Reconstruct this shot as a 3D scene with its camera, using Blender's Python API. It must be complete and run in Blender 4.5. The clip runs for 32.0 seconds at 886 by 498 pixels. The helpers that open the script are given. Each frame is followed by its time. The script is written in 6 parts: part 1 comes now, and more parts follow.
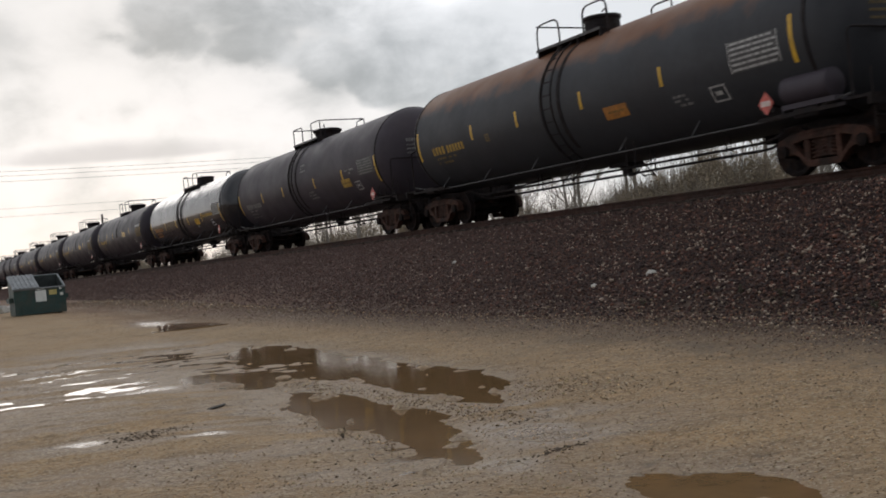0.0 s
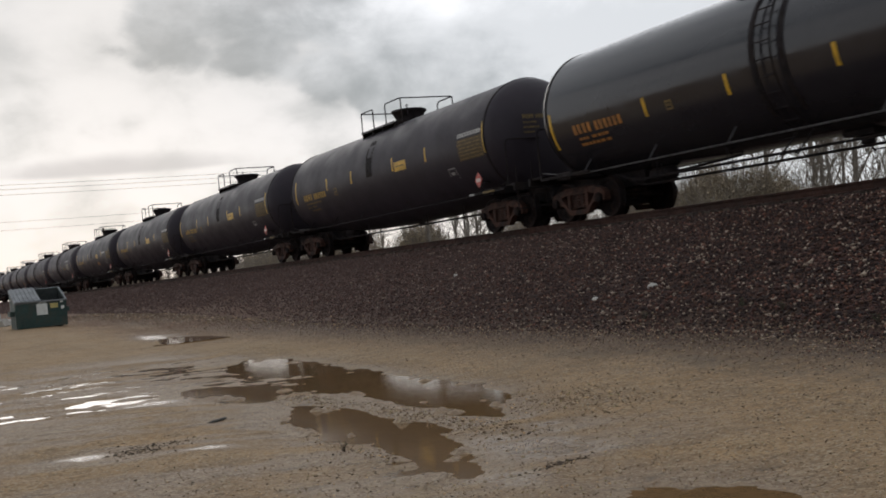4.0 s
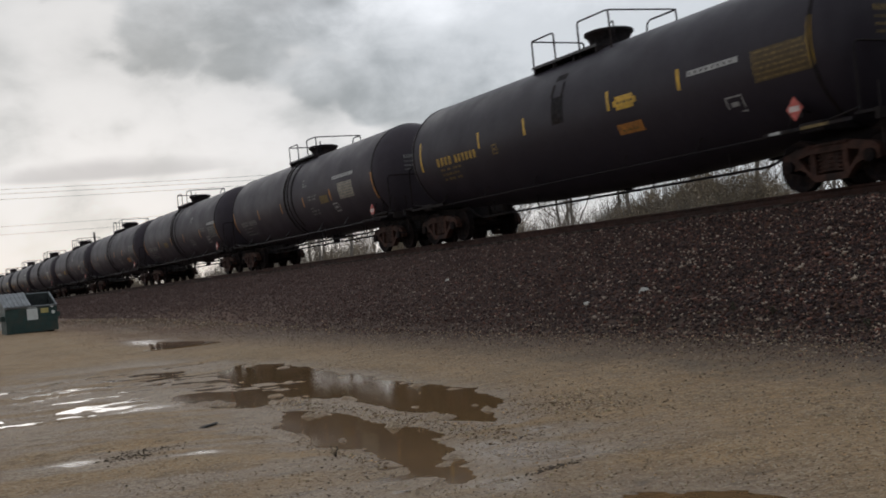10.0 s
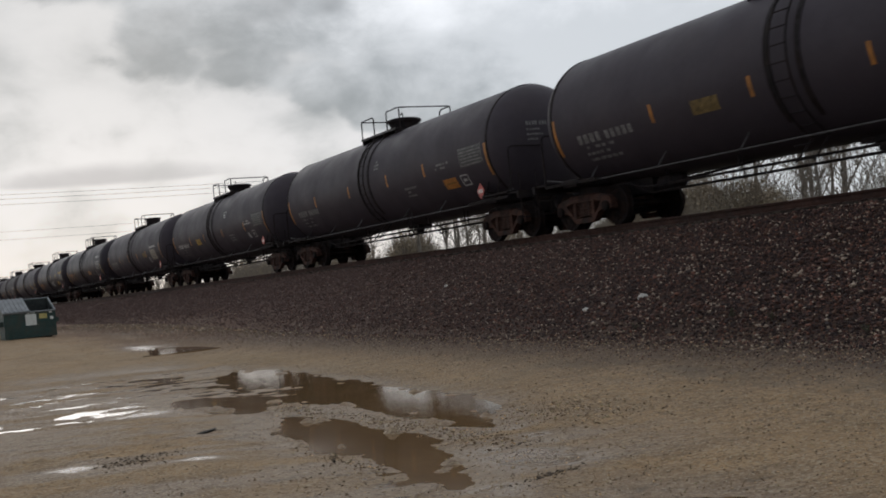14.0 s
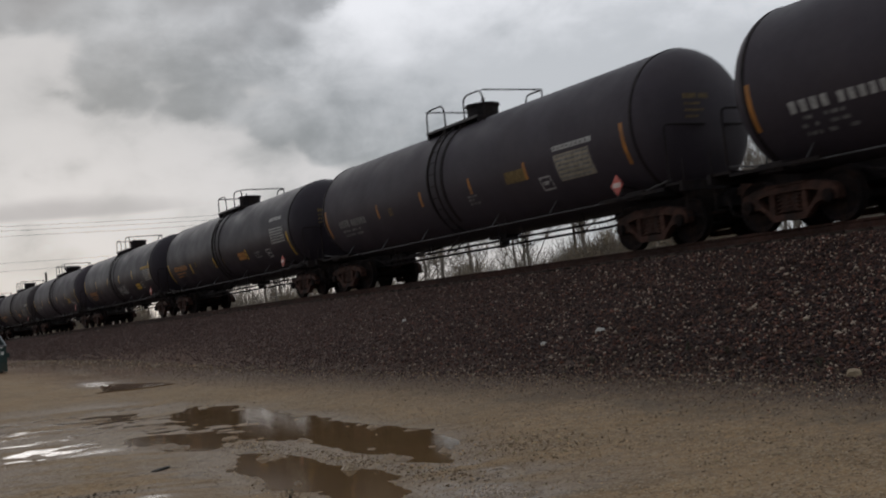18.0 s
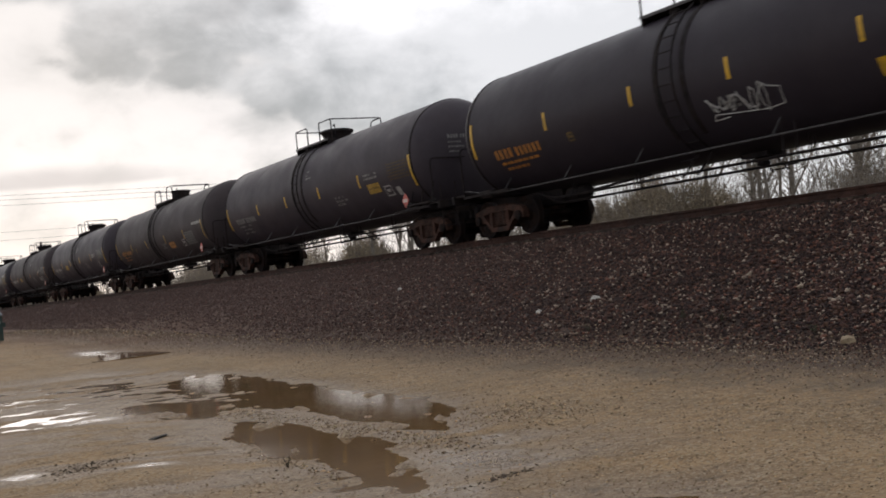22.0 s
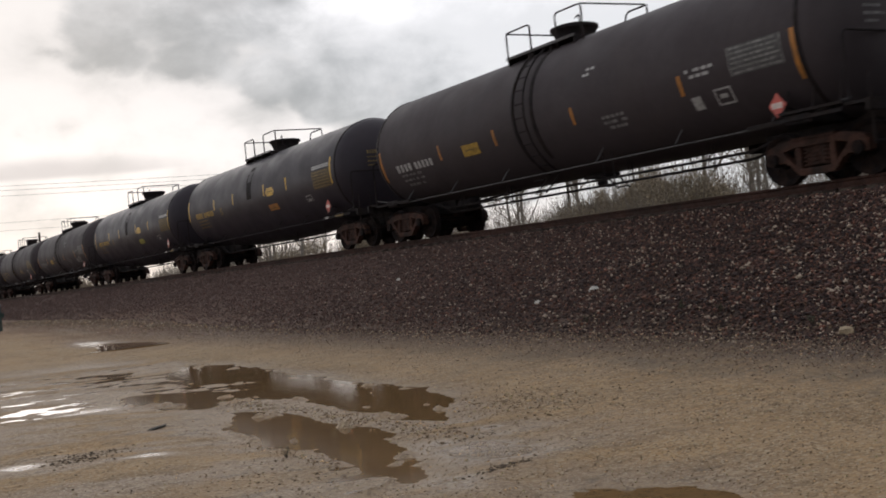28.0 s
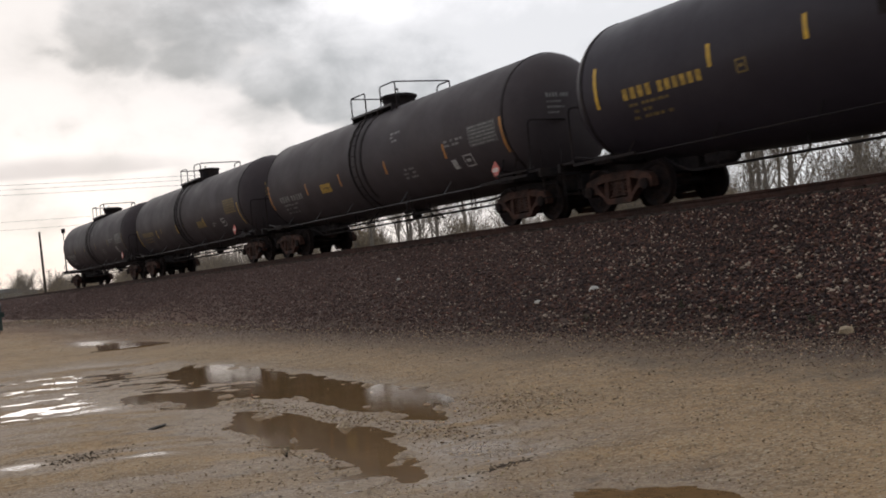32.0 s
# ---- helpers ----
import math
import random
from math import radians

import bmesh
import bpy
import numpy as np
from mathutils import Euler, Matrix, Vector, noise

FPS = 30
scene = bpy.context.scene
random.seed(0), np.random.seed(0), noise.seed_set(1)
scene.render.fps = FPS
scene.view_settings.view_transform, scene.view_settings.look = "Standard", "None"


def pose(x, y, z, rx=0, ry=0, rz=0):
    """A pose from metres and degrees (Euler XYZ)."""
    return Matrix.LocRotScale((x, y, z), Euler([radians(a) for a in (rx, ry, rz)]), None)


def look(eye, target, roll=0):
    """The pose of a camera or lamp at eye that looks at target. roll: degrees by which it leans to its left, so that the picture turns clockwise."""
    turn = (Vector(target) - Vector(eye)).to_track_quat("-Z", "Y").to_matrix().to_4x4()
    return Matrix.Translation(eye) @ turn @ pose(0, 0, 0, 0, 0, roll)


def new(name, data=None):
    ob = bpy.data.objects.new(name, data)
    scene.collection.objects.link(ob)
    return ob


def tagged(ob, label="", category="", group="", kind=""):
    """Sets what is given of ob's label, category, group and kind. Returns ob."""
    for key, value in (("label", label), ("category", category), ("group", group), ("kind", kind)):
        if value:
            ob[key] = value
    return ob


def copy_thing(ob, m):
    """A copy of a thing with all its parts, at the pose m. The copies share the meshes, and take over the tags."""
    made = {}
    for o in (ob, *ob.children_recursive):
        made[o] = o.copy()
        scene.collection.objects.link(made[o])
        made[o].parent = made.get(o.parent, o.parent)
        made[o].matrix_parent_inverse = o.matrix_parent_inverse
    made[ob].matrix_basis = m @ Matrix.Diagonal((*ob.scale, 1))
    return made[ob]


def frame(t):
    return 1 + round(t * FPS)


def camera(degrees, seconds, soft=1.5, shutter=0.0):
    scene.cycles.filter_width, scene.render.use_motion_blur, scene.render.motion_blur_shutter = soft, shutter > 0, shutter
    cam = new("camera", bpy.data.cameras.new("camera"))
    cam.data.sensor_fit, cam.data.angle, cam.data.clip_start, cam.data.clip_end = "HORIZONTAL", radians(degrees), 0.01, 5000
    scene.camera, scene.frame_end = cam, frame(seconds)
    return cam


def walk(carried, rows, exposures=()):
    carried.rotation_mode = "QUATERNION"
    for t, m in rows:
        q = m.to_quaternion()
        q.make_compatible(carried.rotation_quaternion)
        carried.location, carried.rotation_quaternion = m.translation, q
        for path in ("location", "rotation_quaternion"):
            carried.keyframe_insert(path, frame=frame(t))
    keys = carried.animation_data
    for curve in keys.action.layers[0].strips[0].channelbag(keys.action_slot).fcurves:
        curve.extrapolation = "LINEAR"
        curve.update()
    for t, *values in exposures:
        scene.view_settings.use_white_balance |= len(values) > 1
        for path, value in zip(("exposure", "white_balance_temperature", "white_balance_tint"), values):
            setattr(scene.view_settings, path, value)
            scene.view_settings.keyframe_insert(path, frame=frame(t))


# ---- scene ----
CLIP = 32.0
EYE = (0.0, 0.0, 1.4)          # a phone held at 1.4 m over the puddles
RAIL_Z, TRACK_Y = 2.07, 15.8   # top of rail, centre line of the track
CAR_PITCH, CARS = 18.15, 24


def aim(turn, tilt, lean):
    """Camera pose: turn degrees from the track's far end towards the track, tilt up, lean to the right."""
    a, p = radians(turn), radians(tilt)
    way = Vector((-math.cos(a) * math.cos(p), math.sin(a) * math.cos(p), math.sin(p)))
    return look(EYE, Vector(EYE) + way, -lean)


# ---- camera ----
cam = camera(45.3, CLIP, soft=1.8, shutter=0.2)
walk(cam, [
    (0.0, aim(27.67, -0.01, 5.76)), (0.5, aim(27.66, 0.09, 5.76)), (1.0, aim(27.68, 0.51, 5.78)), (1.5, aim(27.69, 0.27, 5.76)),
    (2.0, aim(27.67, 0.09, 5.76)), (2.5, aim(27.67, -0.03, 5.84)), (3.0, aim(27.64, -0.28, 5.77)), (3.5, aim(27.62, -0.05, 5.77)),
    (5.5, aim(27.97, 2.97, 5.82)), (6.0, aim(28.16, 1.04, 5.89)), (6.5, aim(28.12, 0.62, 5.85)), (7.0, aim(28.06, 0.79, 5.85)),
    (7.5, aim(28.11, 1.06, 5.78)), (8.0, aim(28.15, 1.10, 5.74)), (8.5, aim(28.15, 0.70, 5.77)), (9.0, aim(28.20, 1.32, 5.75)),
    (9.5, aim(28.08, 0.60, 5.81)), (10.0, aim(28.15, 0.91, 5.81)), (10.5, aim(28.16, 1.00, 5.78)), (11.0, aim(28.16, 0.88, 5.77)),
    (11.5, aim(28.18, 0.92, 5.76)), (12.0, aim(28.20, 1.03, 5.73)), (12.5, aim(28.20, 1.16, 5.72)), (13.0, aim(28.20, 1.05, 5.76)),
    (13.5, aim(28.23, 1.10, 5.78)), (14.0, aim(28.24, 1.22, 5.75)), (14.5, aim(28.05, -0.36, 5.80)), (15.0, aim(28.24, 2.80, 5.89)),
    (15.5, aim(28.35, 5.00, 6.02)), (17.5, aim(31.27, 6.91, 6.10)), (18.0, aim(30.68, 2.84, 5.86)), (18.5, aim(30.51, 0.91, 5.91)),
    (19.0, aim(30.51, 0.10, 5.96)), (19.5, aim(30.62, 0.68, 5.92)), (20.0, aim(30.76, 1.37, 5.96)), (20.5, aim(30.78, 1.32, 5.94)),
    (21.0, aim(30.76, 1.05, 5.98)), (21.5, aim(30.75, 1.16, 5.97)), (22.0, aim(30.75, 1.12, 5.99)), (22.5, aim(30.72, 1.00, 5.97)),
    (23.0, aim(30.75, 0.79, 6.05)), (23.5, aim(30.79, 0.89, 6.10)), (24.0, aim(30.79, 0.99, 6.01)), (24.5, aim(30.79, 0.96, 6.02)),
    (25.0, aim(30.78, 0.82, 6.05)), (25.5, aim(30.79, 0.90, 5.99)), (27.5, aim(30.77, 0.62, 6.00)), (28.0, aim(30.77, 0.61, 5.99)),
    (28.5, aim(30.75, 0.61, 5.98)), (29.0, aim(30.76, 0.53, 6.07)), (29.5, aim(30.76, 0.58, 5.98)), (30.0, aim(30.79, 0.67, 6.08)),
    (30.5, aim(30.76, 0.57, 6.00)), (31.0, aim(30.77, 0.57, 5.99)), (31.5, aim(30.76, 0.55, 5.93)), (32.0, aim(30.76, 0.59, 5.97)),
], exposures=[
    (0.0, -0.05, 6380, 13), (3.5, -0.1, 6380, 13), (5.5, -0.25, 6220, 12), (10.0, -0.3, 6220, 12), (14.4, -0.3, 6220, 12), (15.0, -0.24, 6260, 12), (15.5, -0.12, 6260, 12),
    (17.5, -0.85, 6200, 12), (18.0, -0.62, 6270, 13), (18.6, -0.15, 6300, 13), (20.0, 0.0, 6480, 15), (32.0, 0.0, 6480, 15)])

# ---- world and sun ----
SUN_TURN, SUN_RISE = radians(170), radians(16)   # behind the clouds, over the far end of the train
world = bpy.data.worlds.new("world")
scene.world = world
world.use_nodes = True


def make_sky():
    nt = world.node_tree
    nt.nodes.clear()
    N = nt.nodes.new
    L = nt.links.new

    def math_node(op, a, b=None, clamp=False):
        m = N("ShaderNodeMath")
        m.operation, m.use_clamp = op, clamp
        for i, v in enumerate((a, b)):
            if v is None:
                continue
            if isinstance(v, (int, float)):
                m.inputs[i].default_value = v
            else:
                L(v, m.inputs[i])
        return m.outputs[0]

    coord = N("ShaderNodeTexCoord")
    sep = N("ShaderNodeSeparateXYZ")
    L(coord.outputs["Generated"], sep.inputs[0])
    # clouds are about twice as wide as high
    up = math_node("MAXIMUM", sep.outputs[2], 0.0)
    comb = N("ShaderNodeCombineXYZ")
    L(sep.outputs[0], comb.inputs[0])
    L(sep.outputs[1], comb.inputs[1])
    L(math_node("MULTIPLY", up, 1.6), comb.inputs[2])

    def cloud_noise(scale, detail, distortion, at):
        n, shift = N("ShaderNodeTexNoise"), N("ShaderNodeMapping")
        n.inputs["Scale"].default_value, n.inputs["Detail"].default_value = scale, detail
        n.inputs["Roughness"].default_value, n.inputs["Distortion"].default_value = 0.58, distortion
        shift.inputs["Location"].default_value = at
        L(comb.outputs[0], shift.inputs[0])
        L(shift.outputs[0], n.inputs["Vector"])
        return math_node("SUBTRACT", n.outputs[0], 0.5)

    def dot_with(way):
        d = N("ShaderNodeVectorMath")
        d.operation = "DOT_PRODUCT"
        d.inputs[1].default_value = way
        L(coord.outputs["Generated"], d.inputs[0])
        return d.outputs["Value"]

    def span(src, a, b, lo=0.0, hi=1.0):
        r = N("ShaderNodeMapRange")
        r.interpolation_type = "SMOOTHSTEP"
        r.inputs[1].default_value, r.inputs[2].default_value, r.inputs[3].default_value, r.inputs[4].default_value = a, b, lo, hi
        L(src, r.inputs[0])
        return r.outputs[0]

    def blend(f, a, b):
        m = N("ShaderNodeMix")
        m.data_type = "RGBA"
        L(f, m.inputs["Factor"])
        for key, v in (("A", a), ("B", b)):
            if isinstance(v, tuple):
                m.inputs[key].default_value = (*v, 1)
            else:
                L(v, m.inputs[key])
        return m.outputs["Result"]

    def puffs(scale, at):
        """Round billows: smooth cells bent by noise."""
        v, shift, n, mixed = N("ShaderNodeTexVoronoi"), N("ShaderNodeMapping"), N("ShaderNodeTexNoise"), N("ShaderNodeVectorMath")
        v.feature = "SMOOTH_F1"
        v.inputs["Scale"].default_value, v.inputs["Smoothness"].default_value = scale, 0.35
        n.inputs["Scale"].default_value, n.inputs["Detail"].default_value = scale * 1.4, 6
        shift.inputs["Location"].default_value = at
        L(comb.outputs[0], shift.inputs[0])
        L(shift.outputs[0], n.inputs["Vector"])
        mixed.operation = "MULTIPLY_ADD"
        mixed.inputs[1].default_value = (0.5 / scale * 1.6,) * 3
        L(n.outputs["Color"], mixed.inputs[0])
        L(shift.outputs[0], mixed.inputs[2])
        L(mixed.outputs[0], v.inputs["Vector"])
        return math_node("SUBTRACT", 0.45, v.outputs["Distance"])

    big = cloud_noise(3.6, 5, 0.3, (3.1, 1.9, 0.4))
    fine = cloud_noise(11.0, 7, 0.2, (7.7, 2.2, 1.4))
    round_big, round_fine = puffs(7.0, (1.3, 0.2, 0)), puffs(17.0, (4.1, 2.7, 0))
    billow = math_node("ADD", math_node("MULTIPLY", round_big, 0.55), math_node("MULTIPLY", round_fine, 0.55))
    # a grey deck of cloud overhead and to the right; its ragged lower edge slants down over the bright, thin cloud near the sun
    over = math_node("ADD", dot_with((0.273, 0.295, 0.916)), math_node("ADD", math_node("MULTIPLY", big, 0.10), math_node("ADD", math_node("MULTIPLY", billow, 0.11), math_node("MULTIPLY", fine, 0.09))))
    deck = span(over, -0.008, 0.022)
    rear = math_node("ADD", span(dot_with((0.52, 0.85, 0.0)), -0.40, 0.20, -0.20, 0.14), span(over, 0.0, 0.14, -0.22, 0.08))
    # the cloud thickens away from the sun, up the line
    rear = math_node("ADD", rear, span(dot_with((0.95, -0.1, 0.28)), 0.15, 0.85, 0.0, -0.45))
    tone = math_node("ADD", math_node("MULTIPLY", big, 0.55), math_node("ADD", math_node("MULTIPLY", fine, 0.95), math_node("ADD", math_node("MULTIPLY", billow, -0.75), rear)))
    grey = blend(span(tone, -0.62, 0.20), (0.335, 0.375, 0.392), (0.83, 0.862, 0.868))
    wisp = math_node("ADD", math_node("MULTIPLY", big, 0.6), math_node("ADD", math_node("MULTIPLY", fine, 0.5), math_node("MULTIPLY", billow, -0.35)))
    # one small dark cloud hangs low over the far end of the line
    shred = math_node("ADD", math_node("ADD", span(dot_with((-0.970, 0.195, 0.0)), 0.968, 0.988, 0.0, 1.0), math_node("MULTIPLY", fine, 0.8)), span(dot_with((0.0, 0.0, 1.0)), 0.100, 0.112, -1.0, 0.0))
    shred = math_node("MULTIPLY", span(math_node("ADD", shred, span(up, 0.115, 0.150, 0.0, -1.0)), 0.30, 0.90), 0.85)
    sun_dot = dot_with((math.cos(SUN_TURN) * 0.985, math.sin(SUN_TURN) * 0.985, 0.17))
    toward = span(sun_dot, 0.55, 0.99)
    thin = blend(span(wisp, -0.24, 0.17), (0.575, 0.60, 0.60), (0.81, 0.818, 0.80))
    thin = blend(math_node("MULTIPLY", math_node("MULTIPLY", toward, span(up, 0.12, 0.22, 1.0, 0.25)), span(wisp, -0.22, 0.05)), thin, (0.95, 0.945, 0.925))
    thin = blend(shred, thin, (0.55, 0.56, 0.58))
    low = span(up, 0.0, 0.09, 1.0, 0.0)
    thin = blend(math_node("MULTIPLY", low, 0.7), thin, (0.92, 0.908, 0.88))
    # brighter billows high over the track, and a heavy dark cloud high over the far end of the line
    high = math_node("ADD", math_node("MULTIPLY", fine, 0.9), math_node("ADD", math_node("MULTIPLY", big, 0.5), math_node("MULTIPLY", billow, -0.5)))
    lift = math_node("MULTIPLY", span(dot_with((-0.745, 0.590, 0.312)), 0.93, 0.985), span(math_node("ADD", up, math_node("MULTIPLY", high, 0.10)), 0.215, 0.295))
    grey = blend(math_node("MULTIPLY", lift, span(high, -0.35, 0.15, 0.40, 0.95)), grey, (1.35, 1.37, 1.37))
    ragged = math_node("ADD", math_node("MULTIPLY", fine, 1.5), math_node("ADD", math_node("MULTIPLY", big, 0.6), math_node("MULTIPLY", billow, 0.9)))
    heavy = math_node("ADD", span(dot_with((-0.899, 0.236, 0.369)), 0.955, 0.998, -0.75, 0.50), ragged)
    heavy = math_node("MULTIPLY", span(heavy, -0.20, 0.28), span(math_node("ADD", up, math_node("MULTIPLY", ragged, 0.09)), 0.235, 0.300))
    total = blend(deck, thin, grey)
    total = blend(math_node("MULTIPLY", heavy, 0.88), total, blend(span(tone, -0.55, 0.10), (0.25, 0.27, 0.285), (0.47, 0.495, 0.505)))
    clouds = N("ShaderNodeBackground")
    L(total, clouds.inputs["Color"])
    clouds.inputs["Strength"].default_value = 1.0
    clear = N("ShaderNodeTexSky")
    clear.sky_type, clear.sun_disc = "NISHITA", False
    clear.sun_elevation, clear.sun_rotation = SUN_RISE, math.pi / 2 - SUN_TURN
    clear_bg = N("ShaderNodeBackground")
    L(clear.outputs[0], clear_bg.inputs["Color"])
    clear_bg.inputs["Strength"].default_value = 0.08
    both = N("ShaderNodeMixShader")
    both.inputs[0].default_value = 0.93
    L(clear_bg.outputs[0], both.inputs[1])
    L(clouds.outputs[0], both.inputs[2])
    out = N("ShaderNodeOutputWorld")
    L(both.outputs[0], out.inputs[0])


make_sky()
sun_data = bpy.data.lights.new("sun", "SUN")
sun_data.energy, sun_data.angle, sun_data.color = 0.25, radians(25), (1.0, 0.95, 0.88)
sun = new("sun", sun_data)
sun.matrix_world = look((math.cos(SUN_TURN) * 50, math.sin(SUN_TURN) * 50, 50 * math.tan(SUN_RISE)), (0, 0, 0))


# ---- materials ----
def material(name, color, rough=0.7, metal=0.0, vary=0.25, scale=3.0, bump=0.0, bump_scale=40.0, tint=None, tint_amount=0.5,
             tint_scale=0.7, island=0.0, per_object=0.0, stretch=(1, 1, 1), rough_vary=0.15, ior=None, space="Object"):
    """A surface with variation at two scales, an optional second colour in stains, and fine relief."""
    mat = bpy.data.materials.new(name)
    mat.use_nodes = True
    nt = mat.node_tree
    N, L = nt.nodes.new, nt.links.new
    bsdf = nt.nodes["Principled BSDF"]
    bsdf.inputs["Metallic"].default_value = metal
    if ior:
        bsdf.inputs["IOR"].default_value = ior
    coord = N("ShaderNodeTexCoord")
    mp = N("ShaderNodeMapping")
    mp.inputs["Scale"].default_value = stretch
    L(coord.outputs[space], mp.inputs[0])

    def noise_node(sc, detail=5, rough_=0.6):
        n = N("ShaderNodeTexNoise")
        n.inputs["Scale"].default_value, n.inputs["Detail"].default_value, n.inputs["Roughness"].default_value = sc, detail, rough_
        L(mp.outputs[0], n.inputs["Vector"])
        return n.outputs[0]

    def ramp(src, lo, hi, p0=0.35, p1=0.65):
        r = N("ShaderNodeMapRange")
        r.inputs[1].default_value, r.inputs[2].default_value, r.inputs[3].default_value, r.inputs[4].default_value = p0, p1, lo, hi
        L(src, r.inputs[0])
        return r.outputs[0]

    def mix(fac, a, b, blend="MIX"):
        m = N("ShaderNodeMix")
        m.data_type, m.blend_type = "RGBA", blend
        for key, v in (("Factor", fac), ("A", a), ("B", b)):
            if isinstance(v, (int, float)):
                m.inputs[key].default_value = v
            elif isinstance(v, tuple):
                m.inputs[key].default_value = (*v, 1)
            else:
                L(v, m.inputs[key])
        return m.outputs["Result"]

    def grey(src):
        c = N("ShaderNodeCombineXYZ")
        for i in range(3):
            L(src, c.inputs[i])
        return c.outputs[0]

    col = mix(1.0, tuple(color), grey(ramp(noise_node(scale), 1 - vary, 1 + vary)), "MULTIPLY")
    col = mix(1.0, col, grey(ramp(noise_node(scale * 9, 3), 1 - vary * 0.7, 1 + vary * 0.7)), "MULTIPLY")
    if tint:
        col = mix(ramp(noise_node(tint_scale, 6, 0.65), 0.0, tint_amount, 0.45, 0.62), col, tuple(tint))
    if island:
        g = N("ShaderNodeNewGeometry")
        col = mix(1.0, col, grey(ramp(g.outputs["Random Per Island"], 1 - island, 1 + island, 0, 1)), "MULTIPLY")
    if per_object:
        g = N("ShaderNodeObjectInfo")
        col = mix(1.0, col, grey(ramp(g.outputs["Random"], 1 - per_object, 1 + per_object, 0, 1)), "MULTIPLY")
    L(col, bsdf.inputs["Base Color"])
    L(ramp(noise_node(scale * 2.3), max(rough - rough_vary, 0.02), min(rough + rough_vary, 1.0)), bsdf.inputs["Roughness"])
    if bump:
        b = N("ShaderNodeBump")
        b.inputs["Strength"].default_value, b.inputs["Distance"].default_value = 1.0, bump
        L(noise_node(bump_scale, 6, 0.65), b.inputs["Height"])
        L(b.outputs[0], bsdf.inputs["Normal"])
    return mat


def tank_paint(name, color, rough, dust=(0.055, 0.045, 0.046), dust_amount=0.2, top=None, top_amount=0.0, gloss=0.18):
    """Weathered tank paint: streaks run down the sides, road dust, and an optional rusty or bare top of its own shape."""
    mat = material(name, color, rough, vary=0.08, scale=0.7, stretch=(0.6, 0.6, 0.7), tint=dust, tint_amount=dust_amount, tint_scale=0.9, bump=0.0015, bump_scale=7, rough_vary=0.08)
    mat.node_tree.nodes["Principled BSDF"].inputs["Specular IOR Level"].default_value = gloss
    if top:
        nt = mat.node_tree
        N, L = nt.nodes.new, nt.links.new
        bsdf = nt.nodes["Principled BSDF"]
        old = bsdf.inputs["Base Color"].links[0].from_socket
        coord, sep, ns = N("ShaderNodeTexCoord"), N("ShaderNodeSeparateXYZ"), N("ShaderNodeTexNoise")
        L(coord.outputs["Object"], sep.inputs[0])
        L(coord.outputs["Object"], ns.inputs["Vector"])
        ns.inputs["Scale"].default_value, ns.inputs["Detail"].default_value = 1.6, 7
        add = N("ShaderNodeMath")
        add.operation = "ADD"
        wob = N("ShaderNodeMath")
        wob.operation, wob.inputs[1].default_value = "MULTIPLY", 0.9
        L(ns.outputs[0], wob.inputs[0])
        L(sep.outputs[2], add.inputs[0])
        L(wob.outputs[0], add.inputs[1])
        rg = N("ShaderNodeMapRange")
        rg.inputs[1].default_value, rg.inputs[2].default_value, rg.inputs[3].default_value, rg.inputs[4].default_value = 3.62, 3.98, 0, top_amount
        L(add.outputs[0], rg.inputs[0])
        mx = N("ShaderNodeMix")
        mx.data_type = "RGBA"
        L(rg.outputs[0], mx.inputs["Factor"])
        L(old, mx.inputs["A"])
        mx.inputs["B"].default_value = (*top, 1)
        L(mx.outputs["Result"], bsdf.inputs["Base Color"])
    return mat


